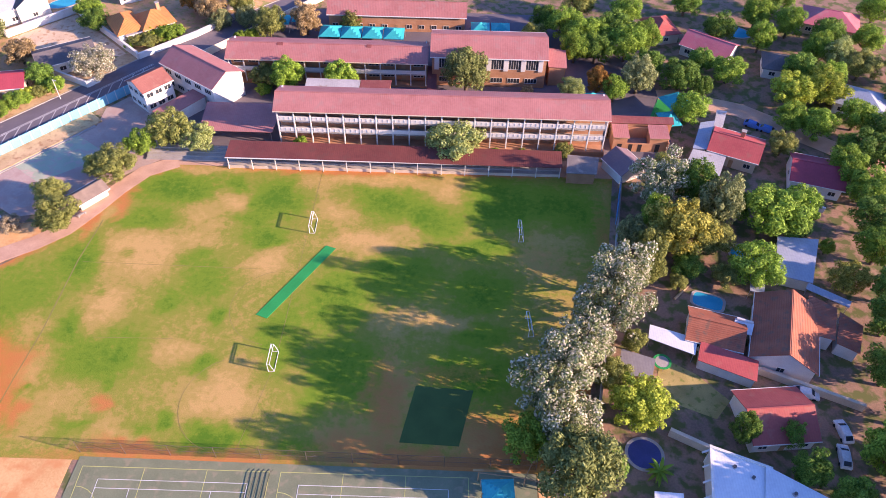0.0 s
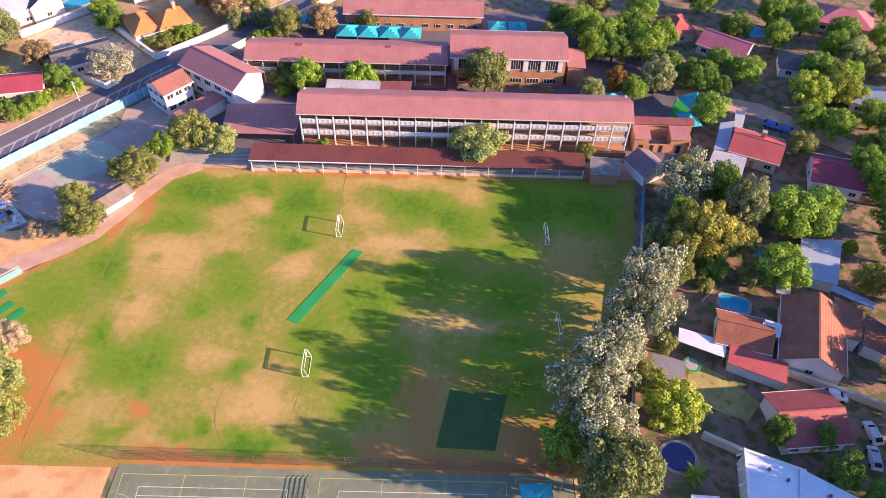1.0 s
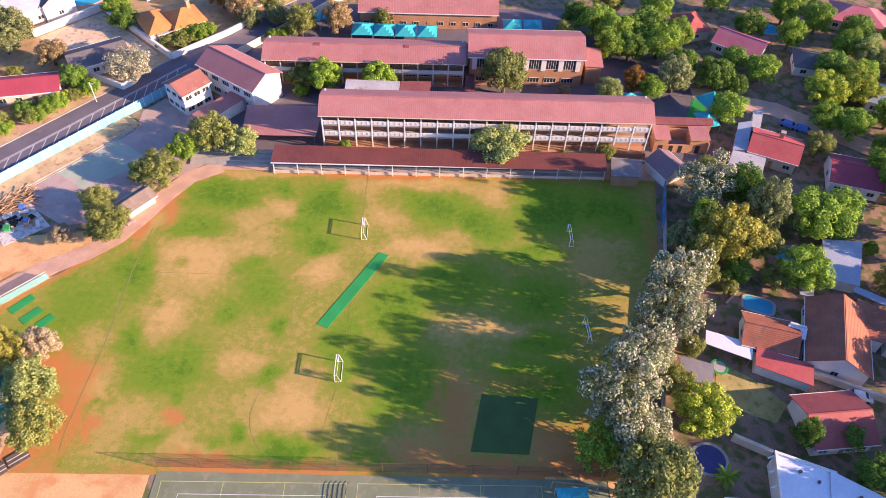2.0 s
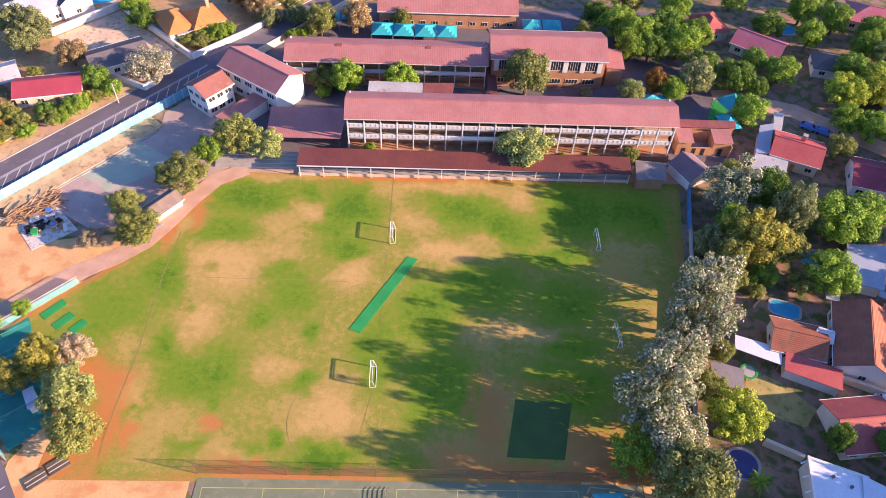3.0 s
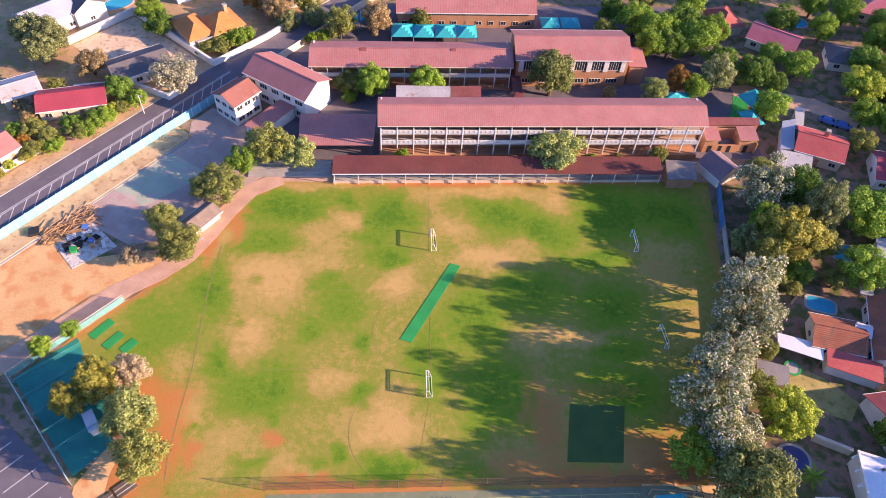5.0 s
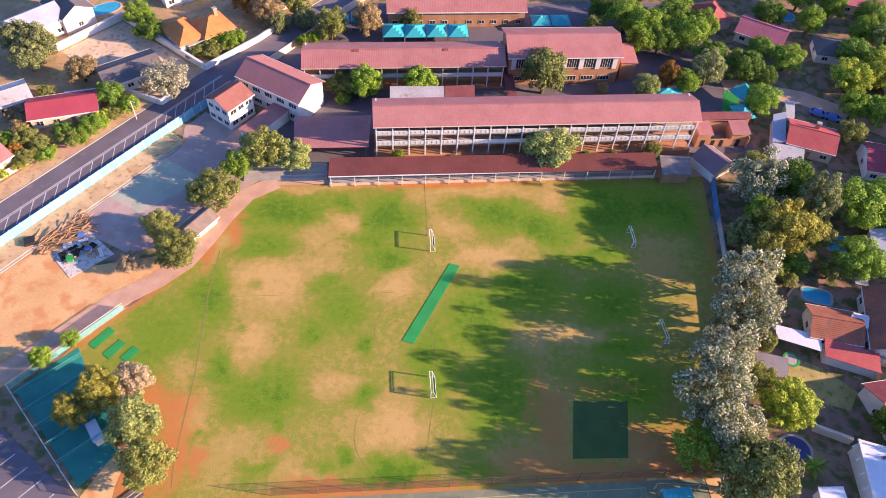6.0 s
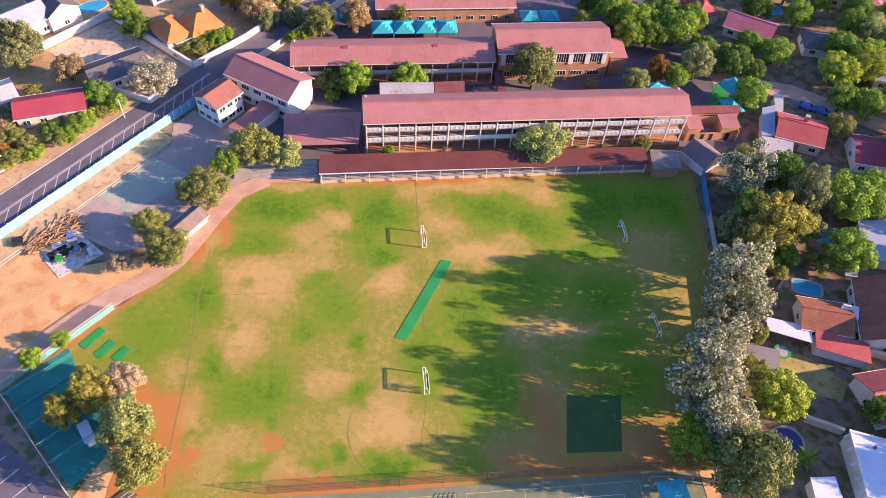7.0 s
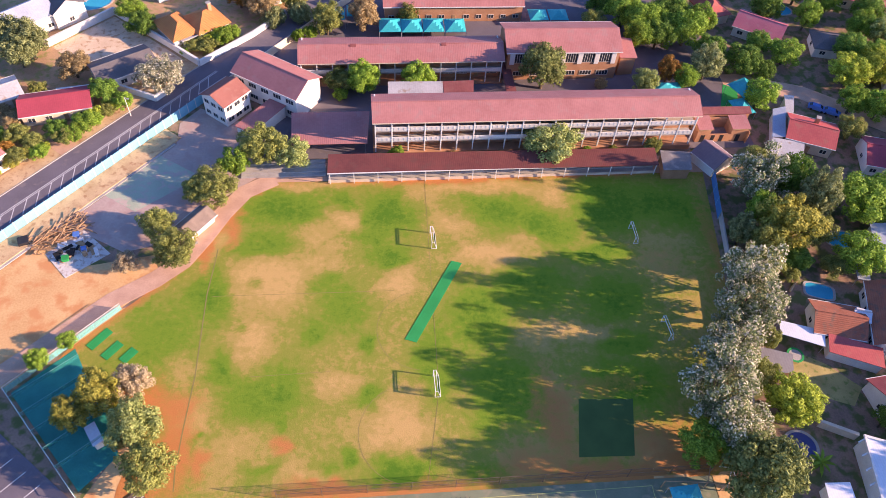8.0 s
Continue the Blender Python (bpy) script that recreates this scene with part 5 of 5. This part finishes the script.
for a, b in (((-1.2, -0.7, 0), (0, 2.2, 2.2)), ((1.2, -1.5, 0), (0, 2.2, 2.2)), ((-1.0, 3.4, 0), (0, 2.2, 2.2)), ((0, 2.2, 2.2), (0.1, -1.4, 2.2)), ((-1.2, -0.7, 0), (0.1, -1.4, 2.2))):
    part("bar", tube(a, b, 0.06), M["white"], swing)
shade = thing("shelter", 14.0, 51.4, 0, 0, "rough timber post shelter frame beside the shade sail", "shelter")
for x, y in ((-6.9, -0.7), (-6.4, -4.0), (1.8, 2.4), (0.0, -1.4), (2.6, -2.0)):
    part("post", tube((x, y, 0), (x, y, 2.6), 0.1), M["timber"], shade)
for a, b in (((1.8, 2.4, 2.5), (0, -1.4, 2.5)), ((-6.9, -0.7, 2.5), (0, -1.4, 2.5)), ((0, -1.4, 2.5), (2.6, -2.0, 2.5))):
    part("beam", tube(a, b, 0.08), M["timber"], shade)
structure("orange_earth", prism([(4, 52.5), (24, 52.5), (24.5, 45), (16.2, 45), (16.2, 52.0), (4, 52.2)], -0.1, 0.006), "clay", "orange bare earth beside the courts", "ground")
rack = thing("post_rack", -26.2, 46.8, 0.02, 0, "dark steel netball posts stacked between the courts", "sports posts")
for i in range(5):
    part("post", tube((-1.8 + i * 0.75, -4.6, 0.06), (-1.2 + i * 0.75, 4.0, 0.2), 0.035), M["dark"], rack)
    part("ring_arm", tube((-1.2 + i * 0.75, 4.0, 0.2), (-0.8 + i * 0.75, 4.5, 0.2), 0.03), M["dark"], rack)
brd = thing("white_board", -83.4, 65.1, 0, -58, "white sheet roof of a store under the trees", "shed")
part("roof_sheet", slab([(-2.0, -0.9, 1.9), (2.0, -0.9, 1.9), (2.0, 0.9, 2.1), (-2.0, 0.9, 2.1)], 0.08), M["roof_white"], brd)
part("body", boxed(-1.8, -0.7, 0, 1.8, 0.7, 1.81), M["white"], brd)
for x, y, rz_ in ((-78.6, 52.0, 40), (-76.0, 54.4, 40)):
    pl = thing("timber_platform", x, y, 0, rz_, "low dark timber platform with pale battens", "platform", "timber platforms")
    part("deck", boxed(-1.6, -1.1, 0, 1.6, 1.1, 0.22), M["bark"], pl)
    for k in (-0.5, 0.3):
        part("batten", boxed(-1.6, k, 0.224, 1.6, k + 0.08, 0.26), M["white"], pl)
bnch = thing("garden_bench", -72.6, 105.0, 0, 50, "pale concrete bench beside the footpath", "bench")
part("seat", boxed(-0.9, -0.22, 0.4, 0.9, 0.22, 0.48), M["concrete"], bnch)
for s in (-1, 1):
    part("leg", boxed(s * 0.7 - 0.08, -0.2, 0, s * 0.7 + 0.08, 0.2, 0.4), M["concrete"], bnch)
geyser = thing("roof_geyser", 53.2, 78.6, 3.25, -20, "white solar water heater on a cottage roof", "water heater")
part("panel", slab([(-1.6, -1.0, 0.2), (1.6, -1.0, 0.2), (1.6, 1.0, 1.0), (-1.6, 1.0, 1.0)], 0.2), M["roof_white"], geyser)
part("tank", tube((-1.4, 1.1, 1.0), (1.4, 1.1, 1.0), 0.28, sides=10), M["white"], geyser)
lamp = thing("street_lamp", *raised(-91.4, 144.0), 0, "white street pole with a short arm on the verge", "street lamp")
part("pole", tube((0, 0, 0), (0, 0, 5.4), 0.09, 0.06), M["white"], lamp)
part("arm", tube((0, 0, 5.3), (0.9, -0.8, 5.6), 0.05), M["white"], lamp)
part("lamp_head", boxed(0.7, -1.05, 5.52, 1.2, -0.65, 5.66, bevel=0.03), M["steel"], lamp)


# ---- trees ----
def leaf_cloud(rng, blobs, count, size, shell=0.2):
    """Bent leaf clumps scattered over and inside lobes (centre, radius)."""
    verts, faces = [], []
    weights = [r * r for _, r in blobs]
    for c, r in rng.choices(blobs, weights, k=count):
        d = Vector((rng.gauss(0, 1), rng.gauss(0, 1), rng.gauss(0.2, 1))).normalized()
        p = Vector(c) + d * r * (rng.random() ** shell) * rng.uniform(0.88, 1.12)
        n = (d * 1.1 + Vector((rng.gauss(0, 0.42), rng.gauss(0, 0.42), rng.gauss(0.2, 0.42)))).normalized()
        u = n.orthogonal().normalized()
        a = rng.uniform(0, 6.28)
        u = u * math.cos(a) + n.cross(u) * math.sin(a)
        w = n.cross(u)
        s = size * rng.uniform(0.55, 1.35)
        k = len(verts)
        bend = n * s * 0.25
        verts += [p - u * s, p + w * s * 0.6 - bend, p + u * s, p - w * s * 0.6 - bend]
        faces += [(k, k + 1, k + 2), (k, k + 2, k + 3)]
    return verts, faces


TREE_LABEL = {
    "G": "leafy bright green garden tree", "D": "dense dark green tree", "O": "olive green tree with a full crown", "S": "silvery green feathery tree",
    "Y": "ochre yellow-green tree with dense foliage", "T": "small dry tan-leaved tree", "K": "tree with dry beige leaves", "P": "pale green drooping tree",
    "F": "large feathery dark olive tree",
    "V": "rounded street tree with whitish leaves", "L": "yellow-green leafy garden tree", "A": "tree with orange autumn leaves", "W": "large tree with whitish leaves along the fence"}
PROTO = {}


def tree_proto(kind, variant):
    """A unit tree: crown radius 1, height 2.2, trunk and limbs under a lobed crown."""
    rng = random.Random(ord(kind) * 7 + variant)
    t = thing("tree", 0, 0, 0, 0, TREE_LABEL[kind], "tree")
    bm = bmesh.new()
    tube((0, 0, -0.02), (0.03, 0.02, 0.75), 0.085, 0.06, 7, bm)
    full = kind not in "WV"
    blobs = [((0, 0, 1.25), 0.5), ((0.1, 0.05, 0.8), 0.48)]
    total = 38 if full else 46
    skew = Vector((rng.uniform(-5, 5), rng.uniform(-5, 5), variant * 3.0))
    for i in range(total):
        z = -0.62 + 1.58 * (i + 0.5) / total
        a = i * 2.39996 + rng.uniform(-0.3, 0.3)
        d = Vector((math.cos(a) * math.sqrt(1 - z * z), math.sin(a) * math.sqrt(1 - z * z), z))
        rad = rng.uniform(0.60, 0.84) * (1 + (0.42 if full else 0.75) * noise.noise(d * (1.3 if full else 1.9) + skew))
        c = (d.x * rad, d.y * rad, 1.18 + d.z * rad * 1.06)
        r = rng.uniform(0.15, 0.31) if full else rng.uniform(0.13, 0.26)
        blobs.append((c, r))
        if i % 4 == 0:
            tube((0.02, 0.01, rng.uniform(0.3, 0.6)), c, 0.036, 0.01, 5, bm)
    part("trunk", bm, M["bark"], t)
    vs, fs = leaf_cloud(rng, blobs, 7000 if full else 4600, 0.05 if full else 0.044)
    me = bpy.data.meshes.new("crown")
    me.from_pydata(vs, [], fs)
    me.materials.append(LEAF[kind])
    cr_ = new("crown", me)
    cr_.parent = t
    if kind in "WV":
        vs, fs = leaf_cloud(rng, [(c, r * 1.08) for c, r in blobs[2:]], 1900, 0.042, 0.08)
        me = bpy.data.meshes.new("blossom")
        me.from_pydata(vs, [], fs)
        me.materials.append(LEAF["B"])
        bl = new("blossom", me)
        bl.parent = t
        tagged(bl, "clusters of whitish seed heads")
    return t


def tree(x, y, radius, height, kind, variant):
    key = (kind, variant)
    x, y, lift = raised(x, y)
    m = pose(x, y, lift - 0.05, 0, 0, (x * 37 + y * 61) % 360) @ Matrix.Diagonal((radius, radius, height / 2.15, 1))
    if key not in PROTO:
        PROTO[key] = tree_proto(kind, variant)
        PROTO[key].matrix_basis = m
        return PROTO[key]
    t = copy_thing(PROTO[key], Matrix.Identity(4))
    t.matrix_basis = m
    return t


STREET = [(-117.9, 166.8, 5.1, 9, "S"), (-105.9, 158.4, 4.0, 6.5, "T"), (-93.2, 175.4, 3.8, 6, "D"), (-85.5, 153.2, 5.2, 8.5, "V"), (-97.5, 149.4, 3.4, 6, "D"), (-93, 146.8, 2.3, 4, "G"),
          (-100, 140.6, 3.2, 3.5, "G"), (-102.3, 136.8, 2.5, 3, "G"), (-110.1, 134.9, 2.5, 3, "O"), (-116, 141.6, 2.3, 3, "T"), (-73.3, 171.2, 3.1, 4, "G"), (-78, 168.6, 3.5, 3, "O"),
          (-81, 170.6, 2.8, 3, "O"), (-96.9, 181.8, 3.8, 6, "G")]
SCHOOL = [(-47, 174, 4, 9, "O"), (-37.6, 176.3, 4.1, 9, "T"), (-54.3, 170.6, 1.7, 4, "G"), (-51.5, 171.8, 2, 4, "G"), (-26.1, 178.8, 2.7, 6, "O"), (-44.2, 151.7, 3.4, 6, "O"),
          (-38.3, 150.4, 4.2, 8.6, "G"), (-43.9, 148.1, 1.9, 3, "G"), (-25.6, 150.3, 4.2, 8.2, "G"), (4.8, 151.0, 5.4, 13.0, "F"), (19.6, 150.4, 1.7, 3, "T"), (30.1, 148.4, 3.3, 7, "P"),
          (36.8, 152.2, 3.1, 8, "A"), (40.5, 149.6, 3.1, 7, "G"), (46.6, 153.2, 4.5, 10, "S"), (2.2, 127.6, 6.6, 8.8, "P"), (-31.5, 127.4, 1.6, 4, "G"), (26.5, 127.6, 2.0, 4, "O")]
GARDEN_FAR = [(57.3, 155.7, 5, 8, "D"), (70.1, 159, 4.4, 7, "G"), (31, 175.6, 5.2, 10, "G"), (36.1, 171.6, 5.2, 10, "G"), (43.3, 175.3, 5.3, 10, "D"), (45.7, 167.6, 5.2, 10, "G"),
              (37.8, 166.2, 4.4, 9, "D"), (32.6, 166.3, 4.1, 9, "G"), (51.1, 172.2, 4.2, 9, "G"), (83, 149.5, 5.7, 9, "L"), (90.7, 151.5, 5.7, 9, "L"), (84.9, 137.1, 4.1, 8, "G"),
              (79.4, 139.4, 3.8, 8, "G"), (75.4, 130.8, 3.3, 6, "O"), (81.8, 173.7, 3.7, 9, "G"), (91.5, 181.4, 4.1, 9, "G"), (95.0, 169.0, 4.2, 9, "G"), (99.4, 166.4, 4.2, 9, "P")]
GARDEN_EAST = [(110.4, 174.9, 4.4, 8, "G"), (95.2, 140.9, 4.5, 8, "G"), (93.2, 127.7, 5.5, 9, "D"), (89.6, 130.8, 2.5, 6, "G"), (88.3, 114.6, 5.2, 9, "G"), (76, 90.6, 3.4, 7, "Y"),
               (79.0, 80.5, 4.2, 10, "D"), (75.0, 70.0, 4.2, 10, "D"), (69.0, 54.7, 4.6, 11, "G"), (48.3, 58.4, 2.2, 8, "D"), (55.9, 58.4, 2.1, 6, "D"), (56.3, 51.7, 2.8, 8, "D"), (75.5, 100.3, 1.5, 4, "G")]
FIELD_WEST = [(-60.7, 128.6, 5.0, 8, "O"), (-54.1, 127.3, 3.8, 6, "P"), (-66.2, 124.9, 3.3, 6, "G"), (-69.6, 117.9, 4.7, 6, "O"), (-73.1, 117.6, 3.3, 5, "O"), (-80.1, 109.4, 3.4, 5, "O"),
              (-75.4, 101.3, 4.4, 7, "O"), (-84.4, 99.9, 2.5, 3.6, "K"), (-83.2, 71.4, 3.6, 8.2, "Y"), (-78.6, 73.4, 3.4, 6, "K"), (-76.7, 64.8, 4.5, 9, "P"), (-73.7, 58.2, 4.0, 8, "O"),
              (-87.2, 68.2, 2.8, 6.8, "Y"), (-80.8, 69.6, 1.6, 3, "L"), (-91.6, 83.3, 1.8, 3, "G"), (-95.5, 79.5, 2.1, 4, "G")]
FIELD_EAST = [(32.6, 87.4, 5.4, 14.5, "W"), (30.0, 80.4, 6.2, 14.8, "W"), (23.0, 70.2, 5.8, 13.8, "W"), (18.8, 63.0, 6.4, 14.2, "W"), (20.6, 57.0, 5.2, 11.5, "W"), (26.2, 75.2, 4.4, 8, "W"), (14.6, 55.6, 3.9, 8, "G"),
              (44.4, 112, 6.0, 13, "W"), (45.6, 100.1, 6, 12, "Y"), (42.1, 104.7, 3.2, 10.5, "G"), (52.4, 99.3, 3.8, 8, "O"), (54.9, 106.4, 4.5, 14, "S"), (65.5, 106.2, 6.6, 10, "G"),
              (58.8, 92.5, 5.2, 9, "G"), (32.7, 62.1, 5.2, 8, "L"), (21.2, 49.4, 6.1, 15, "F"), (34, 75.7, 2.1, 5, "O"), (29.1, 67.9, 2.8, 7, "O")]
HEDGE = [(-99, 141.5, 2.2, 3, "G"), (-96.5, 144.5, 2.0, 3, "O"), (-103.8, 136, 2.4, 3, "O"), (-106, 138.5, 2.5, 3.5, "D"), (-108, 131.5, 2.2, 2.6, "G"), (-112.5, 130.5, 2.4, 3, "O"), (-113.5, 136.5, 2.6, 4, "O"), (-117.5, 136, 2.5, 3.5, "D"),
         (-119, 162.5, 4.0, 8, "S"), (-123, 169, 4.5, 9, "S"), (-76, 169.4, 2.4, 3, "O"), (-71, 173.6, 2.2, 3.2, "G"), (-83.6, 171.5, 2.2, 3, "D"), (-113, 152.5, 2.0, 3, "O"), (-118.5, 144.5, 2.0, 3, "T"), (-86.5, 161.0, 1.3, 2.2, "G"), (-58, 190, 4, 8, "O"), (-66, 184, 3, 6, "T"), (-114, 183, 3.5, 6, "G"), (-54, 178, 3, 7, "S")]
THICKET = [(57.3, 142.5, 4.2, 7.5, "G"), (73, 50, 5.5, 13, "D"), (69, 43, 5.5, 14, "D"), (80, 52, 6, 14, "D"), (44.8, 90.5, 1.8, 3, "O"), (37.0, 100, 3.2, 8.5, "S"), (38.6, 91.5, 3.2, 8, "O"), (61, 47.5, 3, 9, "D"), (27, 52, 2.5, 6, "D"),
           (47, 118, 3.5, 9, "O"), (51, 112, 4.2, 13, "D"), (60, 110.5, 3.2, 7, "D"), (40.0, 96, 3.4, 9.5, "O"), (47, 94, 3.2, 5, "D"), (53.5, 91.5, 2.6, 5, "O"), (72, 109, 4.5, 9, "G"), (70, 104, 3.0, 7, "D"),
           (86, 122, 4.5, 9, "G"), (86.5, 106, 5.0, 9, "D"), (84, 98, 4.5, 9, "G"), (83, 88, 4.5, 9, "D"), (80, 72, 4.5, 9, "G"), (76, 62, 4.5, 9, "G"), (98, 118, 5.5, 9, "G"), (100, 134, 5, 9, "D"),
           (50, 160, 4.2, 8, "D"), (64, 163, 3.6, 7, "D"), (62, 152.8, 3.0, 6, "D")]
THICKET_FAR = [(88, 160, 4.5, 8, "D"), (94, 157, 4.5, 8, "G"), (72, 178, 4.5, 8, "D"), (84, 186, 4.5, 9, "G"), (100, 176, 4.5, 9, "D"), (114, 160, 5, 9, "G"), (110, 150, 5, 9, "D"),
               (26, 181, 4, 8, "D"), (48, 184, 4.5, 9, "G"), (22, 173, 3.2, 7, "O"), (66, 192, 5, 9, "D"), (92, 195, 5, 9, "D"), (36, 190, 5, 9, "O"), (118, 190, 5, 9, "G"), (104, 162, 4.5, 8, "O")]
SHRUBS = [(-32.3, 127.9, 1.3, 3.0, "G"), (-19.3, 127.9, 1.0, 1.8, "T"), (-8.4, 127.9, 0.9, 1.6, "T"), (17.4, 127.9, 1.1, 2.0, "O"), (26.1, 127.9, 1.6, 3.2, "P"), (11.4, 127.9, 1.0, 2.0, "G")]
VERGE = [(-98.6, 143.4, 1.9, 3.2, "L"), (-101.2, 139.4, 2.0, 3, "L"), (-104.6, 137.8, 1.8, 2.6, "G"), (-95.0, 146.2, 1.7, 3, "L"), (-107.4, 133.2, 1.5, 2.2, "L"), (-110.6, 131.4, 1.6, 2.4, "Y"), (-113.0, 128.6, 1.7, 2.2, "Y"),
         (-115.6, 126.0, 1.5, 2, "L"), (-117.4, 123.2, 1.6, 2.2, "Y"), (-114.8, 132.8, 1.8, 3, "A"), (-63.5, 181, 3.8, 8, "T"), (-60.5, 176.5, 3.2, 7, "S"), (-70, 186.5, 3.6, 7, "A"), (-56, 184.5, 3.4, 8, "O"), (-76.4, 170.4, 2.0, 3.6, "L"), (-82.0, 166.4, 1.2, 1.8, "G")]
count = 0
for table in (SHRUBS, VERGE, STREET, SCHOOL, GARDEN_FAR, GARDEN_EAST, FIELD_WEST, FIELD_EAST, HEDGE, THICKET, THICKET_FAR):
    for x, y, r, h, k in table:
        tree(x, y, r * 1.05, h, k, count % 2)
        count += 1
